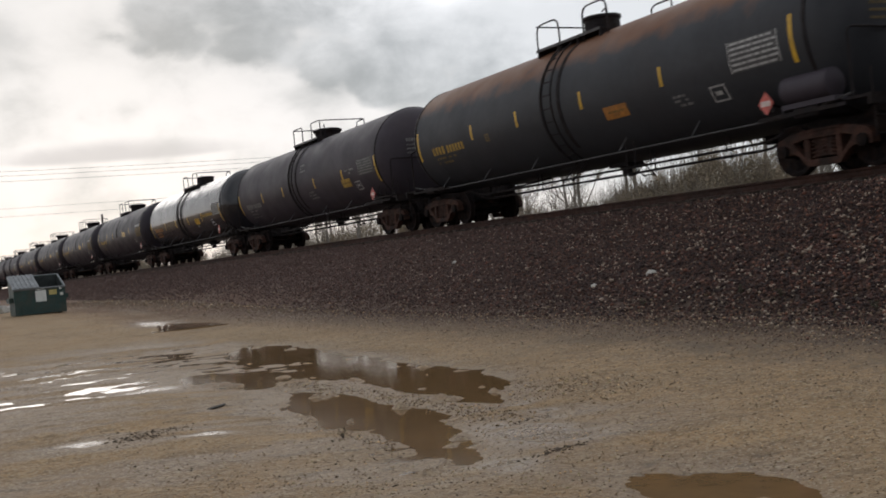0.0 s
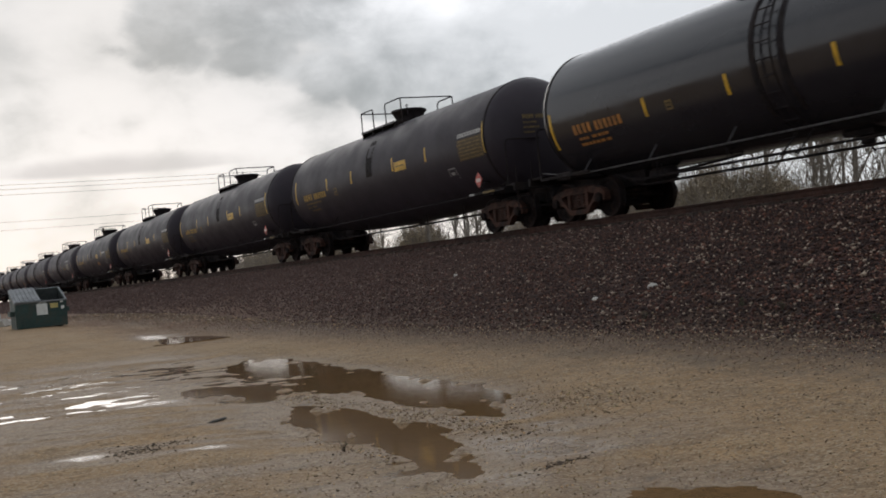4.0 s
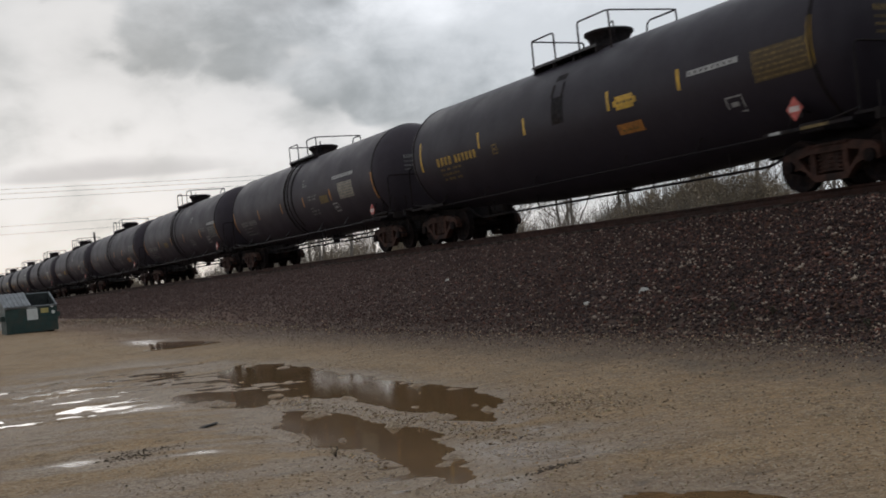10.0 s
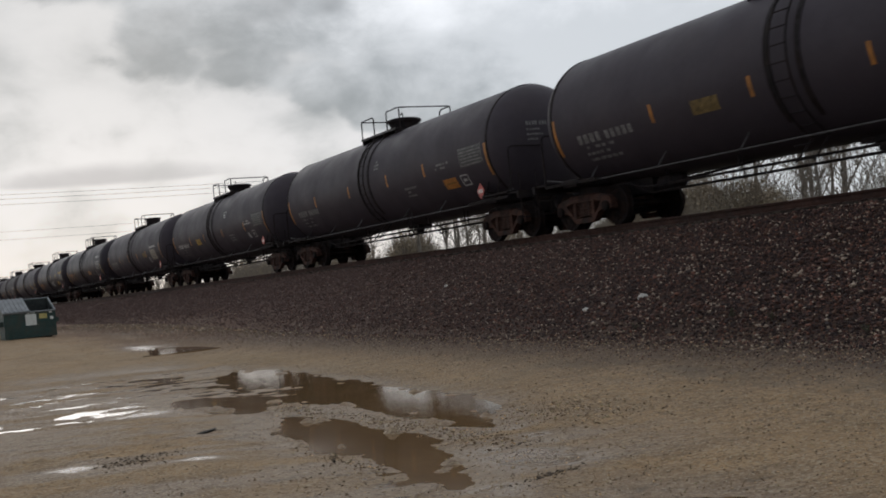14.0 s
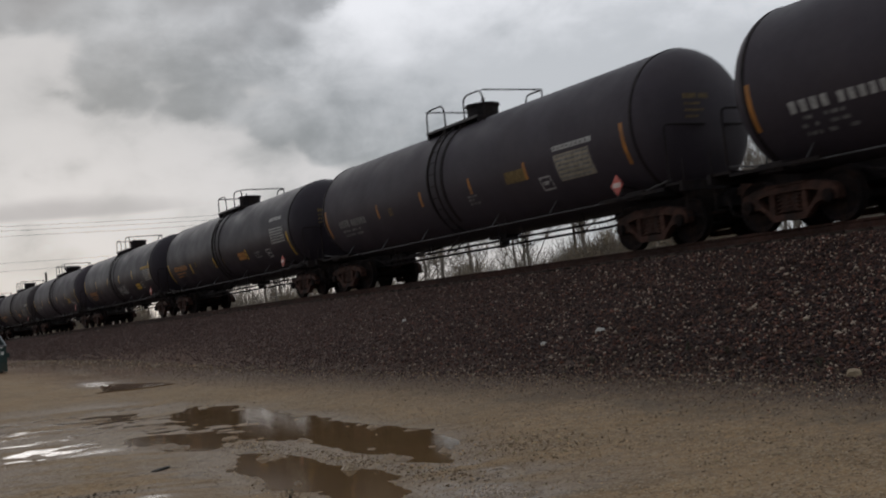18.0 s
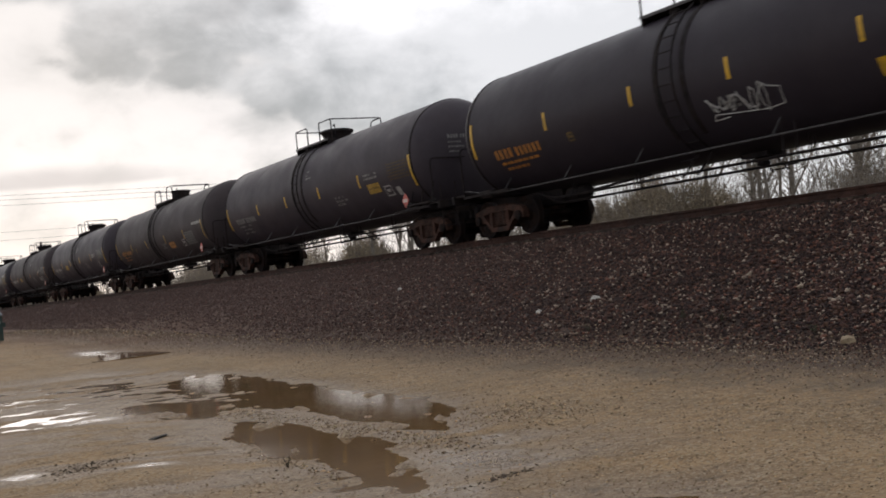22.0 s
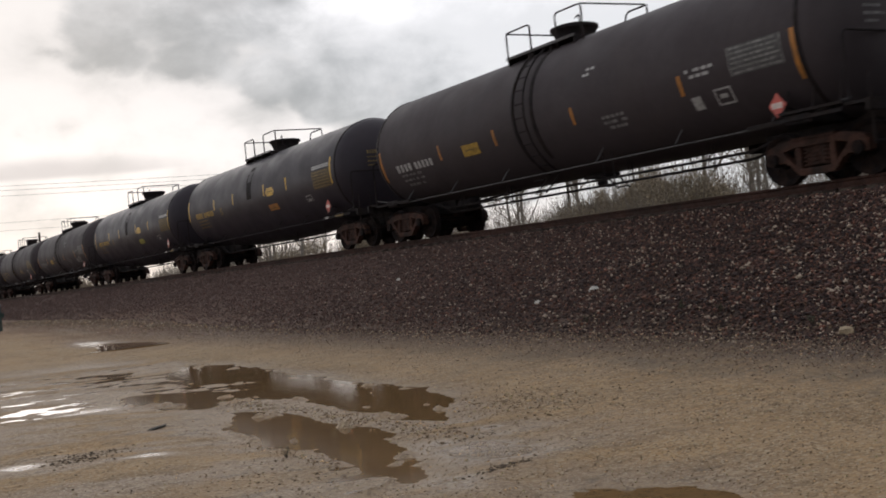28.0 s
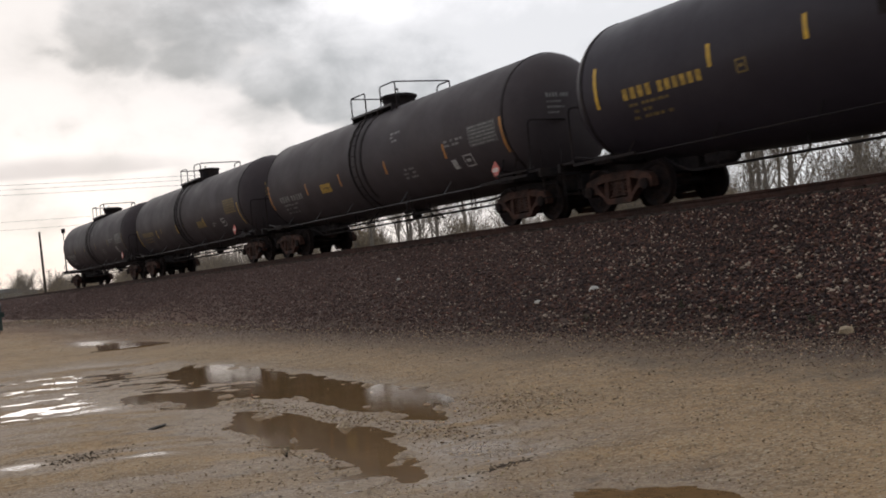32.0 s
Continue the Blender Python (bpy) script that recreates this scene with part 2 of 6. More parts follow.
M = {
    "black": tank_paint("black_tank_paint", (0.0350, 0.0290, 0.0372), 0.46, dust=(0.056, 0.046, 0.051), gloss=0.18),
    "charcoal": tank_paint("charcoal_tank_paint", (0.0530, 0.0440, 0.0540), 0.52, dust=(0.070, 0.057, 0.062), dust_amount=0.35, gloss=0.17),
    "dust_haze": tank_paint("dusty_tank_paint", (0.056, 0.0460, 0.0500), 0.58, dust=(0.070, 0.056, 0.056), dust_amount=0.35, gloss=0.15),
    "rusty": tank_paint("rusty_top_tank_paint", (0.043, 0.044, 0.050), 0.5, top=(0.17, 0.075, 0.038), top_amount=0.9),
    "silver": tank_paint("glossy_grey_tank_paint", (0.024, 0.022, 0.027), 0.18, dust=(0.045, 0.045, 0.045), dust_amount=0.3, gloss=0.6),
    "pale": tank_paint("faded_grey_tank_paint", (0.13, 0.125, 0.115), 0.6, dust_amount=0.5),
    "steel": material("dirty_black_steel", (0.016, 0.0130, 0.0145), 0.8, 0.0, 0.4, 6, 0.004, 30, tint=(0.03, 0.019, 0.014), tint_amount=0.5, tint_scale=2),
    "rust": material("rusty_cast_steel", (0.062, 0.029, 0.021), 0.85, 0.0, 0.4, 5, 0.004, 40, tint=(0.02, 0.014, 0.012), tint_amount=0.8, tint_scale=3),
    "wheel": material("worn_wheel_steel", (0.012, 0.0090, 0.0095), 0.85, 0.0, 0.35, 5, 0.002, 40, tint=(0.035, 0.019, 0.013), tint_amount=0.5, tint_scale=4),
    "edge": material("scuffed_steel_edge", (0.060, 0.055, 0.057), 0.6, 0.0, 0.4, 8),
    "tread": material("polished_tread_steel", (0.35, 0.34, 0.33), 0.3, 1.0, 0.1, 12),
    "rail": material("brown_rail_steel", (0.052, 0.024, 0.0175), 0.8, 0.0, 0.3, 4, 0.002, 60, tint=(0.024, 0.015, 0.012), tint_amount=0.6),
    "yellow": material("yellow_reflective_tape", (0.62, 0.36, 0.02), 0.4, 0, 0.15, 8, tint=(0.25, 0.16, 0.04), tint_amount=0.5, tint_scale=5),
    "orange": material("faded_orange_tape", (0.42, 0.17, 0.03), 0.5, 0, 0.2, 8, tint=(0.16, 0.08, 0.03), tint_amount=0.6, tint_scale=5),
    "gold": material("dull_yellow_stencil", (0.36, 0.22, 0.035), 0.6, 0, 0.35, 10),
    "dimgold": material("worn_yellow_stencil", (0.15, 0.100, 0.032), 0.65, 0, 0.4, 10),
    "goldpanel": material("dense_yellow_stencil", (0.075, 0.047, 0.017), 0.65, 0, 0.3, 12),
    "whitepanel": material("dense_white_stencil", (0.068, 0.065, 0.066), 0.65, 0, 0.3, 12),
    "olive": material("faded_green_yellow_sign", (0.33, 0.30, 0.045), 0.5, 0, 0.25, 8),
    "white": material("white_stencil_paint", (0.38, 0.37, 0.36), 0.6, 0, 0.25, 10),
    "dimwhite": material("worn_white_stencil", (0.17, 0.165, 0.16), 0.65, 0, 0.4, 10),
    "beige": material("beige_panel_paint", (0.30, 0.26, 0.20), 0.6, 0, 0.25, 10),
    "red": material("red_placard", (0.50, 0.09, 0.07), 0.45, 0, 0.2, 10),
    "pink": material("faded_placard", (0.62, 0.50, 0.46), 0.5, 0, 0.2, 10),
}


# grimy running gear has no shine left
for key, shine in (("steel", 0.2), ("wheel", 0.12), ("rust", 0.25), ("rail", 0.25)):
    M[key].node_tree.nodes["Principled BSDF"].inputs["Specular IOR Level"].default_value = shine


# ---- mesh helpers ----
def box(bm, x0, x1, y0, y1, z0, z1):
    r = bmesh.ops.create_cube(bm, size=1)["verts"]
    for v in r:
        v.co = Vector((x0 + (v.co.x + 0.5) * (x1 - x0), y0 + (v.co.y + 0.5) * (y1 - y0), z0 + (v.co.z + 0.5) * (z1 - z0)))
    return r


def tube(bm, pts, r, seg=6, r_end=None):
    """A round bar along a line of points, closed at both ends."""
    pts = [Vector(p) for p in pts]
    rings = []
    for i, p in enumerate(pts):
        d = (pts[min(i + 1, len(pts) - 1)] - pts[max(i - 1, 0)]).normalized()
        a = d.orthogonal().normalized() if not rings else (rings[-1][2] - d * rings[-1][2].dot(d)).normalized()
        b = d.cross(a)
        rad = r if r_end is None else r + (r_end - r) * i / (len(pts) - 1)
        rings.append(([bm.verts.new(p + (a * math.cos(2 * math.pi * k / seg) + b * math.sin(2 * math.pi * k / seg)) * rad) for k in range(seg)], d, a))
    for (p, _, _), (q, _, _) in zip(rings, rings[1:]):
        for k in range(seg):
            bm.faces.new((p[k], p[(k + 1) % seg], q[(k + 1) % seg], q[k]))
    bm.faces.new(rings[0][0][::-1])
    bm.faces.new(rings[-1][0])


def spin(bm, profile, axis="z", seg=24, at=(0, 0, 0)):
    """A turned shape: profile of (radius, height) along the axis."""
    rings = []
    for r, h in profile:
        ring = []
        for k in range(seg):
            c, s = math.cos(2 * math.pi * k / seg) * r, math.sin(2 * math.pi * k / seg) * r
            co = {"z": (c, s, h), "y": (s, h, c), "x": (h, c, s)}[axis]
            ring.append(bm.verts.new(Vector(co) + Vector(at)))
        rings.append(ring)
    for p, q in zip(rings, rings[1:]):
        for k in range(seg):
            bm.faces.new((p[k], p[(k + 1) % seg], q[(k + 1) % seg], q[k]))
    bm.faces.new(rings[0][::-1])
    bm.faces.new(rings[-1])


def bend(pts, r=0.12, n=4):
    """Rounds the inner corners of a line of points."""
    pts = [Vector(p) for p in pts]
    out = [pts[0]]
    for a, b, c in zip(pts, pts[1:], pts[2:]):
        u, v = (a - b).normalized(), (c - b).normalized()
        s, e = b + u * r, b + v * r
        for i in range(n + 1):
            t = i / n
            out.append(s * (1 - t) ** 2 + b * 2 * t * (1 - t) + e * t * t)
    return out + [pts[-1]]


def mesh_from(name, bm, mat, smooth=False):
    bmesh.ops.recalc_face_normals(bm, faces=bm.faces)
    me = bpy.data.meshes.new(name)
    bm.to_mesh(me)
    bm.free()
    me.materials.append(mat)
    if smooth:
        me.shade_smooth()
        me.set_sharp_from_angle(angle=radians(40))
    return me


def part(name, bm, mat, parent=None, label="", smooth=False):
    ob = new(name, mesh_from(name, bm, mat, smooth))
    ob.parent = parent
    return tagged(ob, label)


def raw_mesh(name, verts, faces, mat, smooth=False):
    me = bpy.data.meshes.new(name)
    me.from_pydata(verts, [], faces)
    me.materials.append(mat)
    if smooth:
        me.shade_smooth()
    return me


def smooth01(a, b, x):
    t = np.clip((x - a) / (b - a), 0, 1)
    return t * t * (3 - 2 * t)


def lattice(x, y, seed):
    """Smooth noise in the plane, 0 to 1."""
    rng = np.random.RandomState(seed)
    tab = rng.rand(256, 256)
    xi, yi = np.floor(x).astype(int), np.floor(y).astype(int)
    fx, fy = x - xi, y - yi
    fx, fy = fx * fx * (3 - 2 * fx), fy * fy * (3 - 2 * fy)
    g = lambda i, j: tab[i % 256, j % 256]
    return (g(xi, yi) * (1 - fx) + g(xi + 1, yi) * fx) * (1 - fy) + (g(xi, yi + 1) * (1 - fx) + g(xi + 1, yi + 1) * fx) * fy


def rough(x, y, seed, octaves=4):
    out, amp, tot = 0, 1.0, 0.0
    for i in range(octaves):
        out = out + lattice(x * 2 ** i + 17.3 * i, y * 2 ** i + 9.1 * i, seed + i) * amp
        tot += amp
        amp *= 0.5
    return out / tot - 0.5


# ---- ground, puddles, bank ----
# the shore of each puddle: rows of x, the middle and the half width across; it closes where the half width falls below zero
NEAR_POOL = ((-11.3, 3.75, -0.18), (-10.85, 3.78, 0.10), (-10.3, 3.70, 0.27), (-9.5, 3.62, 0.37), (-8.4, 3.60, 0.46), (-7.9, 3.68, 0.29), (-7.2, 3.50, 0.24), (-6.5, 3.32, 0.18), (-6.15, 3.22, 0.03), (-5.8, 3.2, -0.2))
LONG_POOL = ((-19.3, 5.6, -0.3), (-18.5, 5.65, 0.08), (-17.6, 5.45, 0.56), (-16.5, 5.35, 0.68), (-15.3, 5.15, 0.72), (-14.4, 5.35, 0.48), (-13.6, 5.20, 0.55), (-12.6, 5.00, 0.70), (-11.6, 5.10, 0.60),
             (-10.4, 5.15, 0.60), (-9.3, 4.95, 0.46), (-8.6, 4.70, 0.28), (-8.2, 4.65, 0.03), (-7.8, 4.6, -0.3))
SIDE_POOL = ((-14.9, 3.6, -0.25), (-14.6, 3.62, 0.12), (-13.7, 3.80, 0.50), (-13.0, 4.00, 0.66), (-12.5, 3.85, 0.42), (-11.9, 3.70, 0.08), (-11.7, 3.7, -0.2))
EDGE_POOL = ((-5.05, 3.65, -0.12), (-4.78, 3.68, 0.08), (-4.5, 3.77, 0.25), (-4.2, 3.84, 0.24), (-3.92, 3.95, 0.09), (-3.6, 4.0, -0.2))
# small hollows: x, y, radius along the lot, radius across
FINGERS = ((-6.96, 3.05, 0.06, 0.17), (-6.56, 3.02, 0.07, 0.17), (-6.10, 2.89, 0.08, 0.11), (-29.6, 6.3, 0.55, 0.10), (-28.8, 6.5, 0.35, 0.07))
# films of water that shine on the mud without hiding it
FILMS = ((-8.75, 2.20, 0.16, 0.24), (-9.38, 1.32, 0.17, 0.24), (-13.4, 2.75, 0.22, 0.40), (-28.9, 6.3, 1.8, 0.9), (-7.3, 4.55, 0.5, 0.5), (-6.4, 4.0, 0.8, 0.35), (-5.6, 3.3, 0.4, 0.25))
TOE_Y, SHOULDER_Y, CREST_Z = 9.2, 13.9, 1.79


def pool_edge(x, y, rows):
    """Metres from a pool's shore, below zero on the water."""
    r = np.array(rows)
    past = np.maximum(np.maximum(r[0, 0] - x, x - r[-1, 0]), 0)
    return past + np.abs(y - np.interp(x, r[:, 0], r[:, 1])) - np.interp(x, r[:, 0], r[:, 2])


def shore(x, y):
    """Metres from the nearest shore, with a ragged line."""
    ragged = rough(x * 1.5, y * 2.0, 31, 4) * 0.26 + rough(x * 5.5, y * 7, 41, 3) * 0.18 - 0.045
    s = 0 * x + 9.0
    for rows in (NEAR_POOL, LONG_POOL, SIDE_POOL, EDGE_POOL):
        s = np.minimum(s, pool_edge(x, y, rows) + ragged)
    for hx, hy, rx, ry in FINGERS:
        q = np.sqrt(((x - hx) / rx) ** 2 + ((y - hy) / ry) ** 2)
        s = np.minimum(s, (q - 1) * min(rx, ry) + ragged * 0.5)
    return s


def wet_pan(x, y):
    """Flat mud at the far end of the puddles, where the water stands in thin streaks."""
    return smooth01(12.5, 13.6, -x) * (1 - smooth01(20.0, 22.5, -x)) * smooth01(-0.5, 1.2, y) * (1 - smooth01(-0.1, 0.5, y - 5.5 - 0.06 * (x + 18)))


def along(x, y):
    """Plan turned so that the first coordinate runs with the old tyre tracks."""
    return x * 0.36 + y * 0.93, x * 0.93 - y * 0.36


def lot_height(x, y):
    """Muddy lot: nearly flat, rising towards the far left; the lowest parts hold water at height 0."""
    rise = 0.55 * smooth01(20, 46, -x) * (1 - 0.45 * smooth01(4, 9, y)) + 0.004 * np.clip(-x - 46, 0, 150)
    close = 0.35 + 0.65 * smooth01(-14.5, -8.5, x)   # the churned end; farther off the mud is flatter
    u, v = along(x, y)
    z = 0.066 + rise + rough(x * 0.35, y * 0.7, 3) * 0.03 + (rough(u * 0.5, v * 2.2, 11, 4) * 0.05 + rough(u * 2.0, v * 5.5, 23, 3) * 0.030 + rough(x * 9, y * 10, 29, 2) * 0.022) * close
    z = z + 0.10 * smooth01(5.9, 9.2, y) + 0.03 * smooth01(-8.0, -5.5, x) * smooth01(4.2, 5.5, y)
    # ruts pressed by tyres across the near mud
    for at, deep in ((-8.05, 0.020), (-7.2, 0.016), (-5.1, 0.022), (-4.2, 0.012), (-6.1, 0.012)):
        z = z - deep * np.exp(-((v - at - rough(u * 0.6, v * 0, 83, 2) * 0.5) / 0.10) ** 2) * smooth01(0.40, 0.60, lattice(u * 0.9 + at, v * 0.3, 85))
    pan = wet_pan(x, y)
    z = z * (1 - 0.97 * pan) + pan * (rough(u * 1.9, v * 3.6, 77, 4) * 0.060 + rough(u * 0.4, v * 0.5, 79, 2) * 0.016 + rough(x * 6, y * 8, 81, 2) * 0.016 + 0.0050 - 0.004 * smooth01(3.2, 3.8, y))
    s = shore(x, y)
    ripple = rough(x * 5, y * 6, 47, 3) * 0.012
    return np.where(s < 0, np.minimum(z, rise + 0.10 * s - 0.001 + np.maximum(rough(x * 4, y * 5, 57, 3) - 0.13, 0) * 0.25), np.minimum(z, rise + 0.075 * s + np.maximum(ripple, -0.06 * s) + 0.0015))


def wetness(x, y):
    """How wet the mud is: 0 dry crust, 1 soaked, up to 2 under a film of water."""
    u, v = along(x, y)
    smear = lattice(u * 0.55, v * 2.0, 91) * 0.55 + lattice(u * 1.6, v * 5.0, 92) * 0.3 + lattice(x * 6, y * 7, 93) * 0.15
    s = shore(x, y)
    zone = smooth01(-26, -21, x) * (1 - smooth01(-6.2, -3.6, x)) * (1 - smooth01(4.3, 6.2, y - 0.25 * smooth01(-14, -18, x)))
    w = 1.15 * np.exp(-np.maximum(s - 0.05, 0) / 0.34) + 0.7 * wet_pan(x, y) + zone * (smooth01(0.36, 0.66, smear) * 0.85 + 0.10)
    w = np.minimum(w, 1.15) * (0.62 + 0.38 * smooth01(0.28, 0.52, smear))
    for fx, fy, rx, ry in FILMS:
        q = ((x - fx) / rx) ** 2 + ((y - fy) / ry) ** 2
        w = w + 1.4 * np.exp(-q * 1.6) * smooth01(0.25, 0.5, smear)
    return np.clip(w, 0, 2)


def bank_height(x, y):
    """Ballast bank with its crown under the track."""
    near = 0.08 + (CREST_Z - 0.08) * np.clip((y - TOE_Y) / (SHOULDER_Y - TOE_Y), -0.3, 1) ** 1.0
    far = CREST_Z - 0.42 * np.clip(y - 17.9, 0, 2.2)
    z = np.where(y > SHOULDER_Y, far, near)
    return z + rough(x * 0.5, y * 0.8, 53) * 0.16 * smooth01(8.6, 10.0, y) * (1 - smooth01(13.2, 13.9, y))


def ground_height(x, y):
    lot = lot_height(x, y)
    bank = bank_height(x, y)
    z = np.where(y > 8.6, np.maximum(lot, bank), lot)
    field = 0.95 + rough(x * 0.05, y * 0.05, 61) * 0.6
    z = np.where(y > 20.1, field, z)
    fade = smooth01(60, 140, np.hypot(x + 15, y - 8))
    return np.where((y < 8.6) | (y > 20.1), z * (1 - fade) + np.where(y > 20.1, 0.95, 0.6) * fade, z)


def lines(stops):
    """Grid lines from (start, end, step) stretches."""
    out = []
    for a, b, s in stops:
        out += list(np.arange(a, b - 1e-6, s))
    return np.array(out + [stops[-1][1]])


mud = material("wet_mud", (0.328, 0.214, 0.115), 0.7, 0, 0.16, 0.7, 0.018, 22, rough_vary=0.2)


def finish_mud():
    """Mud: pale dry crust, brown wet earth, darker ruts, a wet shine in smears, tan gravel and dark ballast towards the bank."""
    nt = mud.node_tree
    N, L = nt.nodes.new, nt.links.new
    bsdf = nt.nodes["Principled BSDF"]
    base = bsdf.inputs["Base Color"].links[0].from_socket
    coord, sep = N("ShaderNodeTexCoord"), N("ShaderNodeSeparateXYZ")
    L(coord.outputs["Object"], sep.inputs[0])

    def nz(scale, stretch, detail=6):
        mp, n = N("ShaderNodeMapping"), N("ShaderNodeTexNoise")
        mp.inputs["Scale"].default_value = stretch
        L(coord.outputs["Object"], mp.inputs[0])
        L(mp.outputs[0], n.inputs["Vector"])
        n.inputs["Scale"].default_value, n.inputs["Detail"].default_value, n.inputs["Roughness"].default_value = scale, detail, 0.62
        return n.outputs[0]

    def rng(src, a, b, lo=0.0, hi=1.0):
        r = N("ShaderNodeMapRange")
        r.inputs[1].default_value, r.inputs[2].default_value, r.inputs[3].default_value, r.inputs[4].default_value = a, b, lo, hi
        L(src, r.inputs[0])
        return r.outputs[0]

    def op(o, a, b):
        m = N("ShaderNodeMath")
        m.operation, m.use_clamp = o, o != "ADD"
        for i, v in enumerate((a, b)):
            if isinstance(v, (int, float)):
                m.inputs[i].default_value = v
            else:
                L(v, m.inputs[i])
        return m.outputs[0]

    def mix(f, a, b):
        m = N("ShaderNodeMix")
        m.data_type = "RGBA"
        L(f, m.inputs["Factor"])
        for key, v in (("A", a), ("B", b)):
            if isinstance(v, tuple):
                m.inputs[key].default_value = (*v, 1)
            else:
                L(v, m.inputs[key])
        return m.outputs["Result"]

    def add(a, b):
        return op("ADD", a, b)

    soak = N("ShaderNodeAttribute")
    soak.attribute_name = "wet"
    wet = soak.outputs["Fac"]

    def tracks(scale, thin, detail=6):
        """Streaks along the old tyre tracks."""
        mp, n = N("ShaderNodeMapping"), N("ShaderNodeTexNoise")
        mp.inputs["Scale"].default_value = (1, thin, 1)
        turn = N("ShaderNodeMapping")
        turn.inputs["Rotation"].default_value = (0, 0, radians(-69))
        L(coord.outputs["Object"], turn.inputs[0])
        L(turn.outputs[0], mp.inputs[0])
        L(mp.outputs[0], n.inputs["Vector"])
        n.inputs["Scale"].default_value, n.inputs["Detail"].default_value, n.inputs["Roughness"].default_value = scale, detail, 0.62
        return n.outputs[0]

    pale = rng(nz(0.55, (0.7, 1.2, 1)), 0.46, 0.66, 0.0, 0.7)
    col = mix(pale, base, (0.375, 0.257, 0.148))
    col = mix(rng(tracks(0.9, 3.0), 0.54, 0.68, 0.0, 0.55), col, (0.205, 0.140, 0.082))
    col = mix(rng(tracks(2.6, 3.4, 8), 0.56, 0.70, 0.0, 0.45), col, (0.165, 0.112, 0.068))
    col = mix(rng(tracks(1.7, 2.6, 8), 0.56, 0.70, 0.0, 0.40), col, (0.405, 0.288, 0.172))
    # small crumbs and hollows, dark or pale
    col = mix(rng(nz(9, (0.9, 1.2, 1), 8), 0.56, 0.70, 0.0, 0.35), col, (0.150, 0.103, 0.064))
    col = mix(rng(wet, 0.15, 1.0, 0.0, 0.72), col, (0.200, 0.137, 0.088))
    col = mix(op("MULTIPLY", rng(wet, 0.2, 0.8), rng(tracks(2.0, 3.0, 8), 0.57, 0.67, 0.0, 0.75)), col, (0.075, 0.052, 0.036))
    # flecks: crumbs and small hollows, some dark with water, some pale and dry
    for size, dark_at, pale_at, much in ((9, 0.84, 0.12, 0.26), (24, 0.78, 0.18, 0.34), (52, 0.74, 0.22, 0.5)):
        cell, sepc = N("ShaderNodeTexVoronoi"), N("ShaderNodeSeparateColor")
        mp2 = N("ShaderNodeMapping")
        mp2.inputs["Scale"].default_value = (1.1, 0.8, 0.3)
        L(coord.outputs["Object"], mp2.inputs[0])
        L(mp2.outputs[0], cell.inputs["Vector"])
        cell.inputs["Scale"].default_value = size
        L(cell.outputs["Color"], sepc.inputs[0])
        where = rng(nz(0.9, (0.8, 1.2, 1), 5), 0.36, 0.60, 0.35, 1.0)
        col = mix(op("MULTIPLY", where, rng(sepc.outputs[0], dark_at, dark_at + 0.06, 0.0, much)), col, (0.105, 0.070, 0.043))
        col = mix(op("MULTIPLY", where, rng(sepc.outputs[1], pale_at, pale_at - 0.06, 0.0, much)), col, (0.42, 0.325, 0.215))
    speck = nz(26, (1, 1, 1), 3)
    grit = op("MULTIPLY", rng(add(op("MULTIPLY", rng(sep.outputs[1], 4.5, 9.4), 0.18), speck), 0.56, 0.72), 0.7)
    col = mix(grit, col, (0.165, 0.120, 0.080))
    col = mix(op("MULTIPLY", rng(nz(37, (1, 1, 1), 2), 0.57, 0.68), 0.6), col, (0.44, 0.37, 0.27))
    # grey gravel washed out of the bank lies before its toe and on the near side of the lot
    washed = add(op("MULTIPLY", nz(0.8, (0.6, 1.1, 1)), 0.9), op("MULTIPLY", nz(12, (1, 1, 1), 4), 0.5))
    strip = op("MULTIPLY", op("MULTIPLY", rng(sep.outputs[1], 5.2, 8.2), rng(sep.outputs[0], -17, -7.5)), rng(washed, 0.66, 0.82, 0.0, 0.75))
    col = mix(strip, col, (0.135, 0.112, 0.092))
    apron = op("MULTIPLY", rng(add(sep.outputs[1], add(op("MULTIPLY", nz(0.9, (0.6, 1, 1)), 2.2), rng(sep.outputs[0], -18, -38, 0.0, 1.6))), 8.2, 9.9), rng(nz(18, (1, 1, 1), 3), 0.38, 0.56, 0.45, 0.85))
    col = mix(apron, col, (0.155, 0.112, 0.092))
    # reddish strip beside the far toe of the bank
    red = op("MULTIPLY", rng(sep.outputs[0], -24, -34), op("MULTIPLY", rng(sep.outputs[1], 4.6, 6.4), rng(nz(0.5, (0.4, 1, 1)), 0.36, 0.55)))
    col = mix(op("MULTIPLY", red, 0.8), col, (0.150, 0.082, 0.048))
    edge = add(add(sep.outputs[1], rng(sep.outputs[0], -18, -38, 0.0, -1.9)), add(op("MULTIPLY", nz(1.4, (0.8, 0.8, 1)), 1.8), op("MULTIPLY", nz(14, (1, 1, 1), 3), 1.6)))
    stone = rng(edge, 8.5, 11.9)
    pebbles = N("ShaderNodeTexVoronoi")
    L(coord.outputs["Object"], pebbles.inputs["Vector"])
    pebbles.inputs["Scale"].default_value = 16
    ballast = mix(rng(pebbles.outputs["Color"], 0.2, 0.9), (0.012, 0.0062, 0.0050), (0.060, 0.031, 0.023))
    # haze painted into the bank: its colour pales with distance down the line
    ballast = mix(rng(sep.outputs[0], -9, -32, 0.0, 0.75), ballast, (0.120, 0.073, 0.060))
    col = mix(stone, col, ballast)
    far_field = rng(sep.outputs[1], 20.0, 20.6)
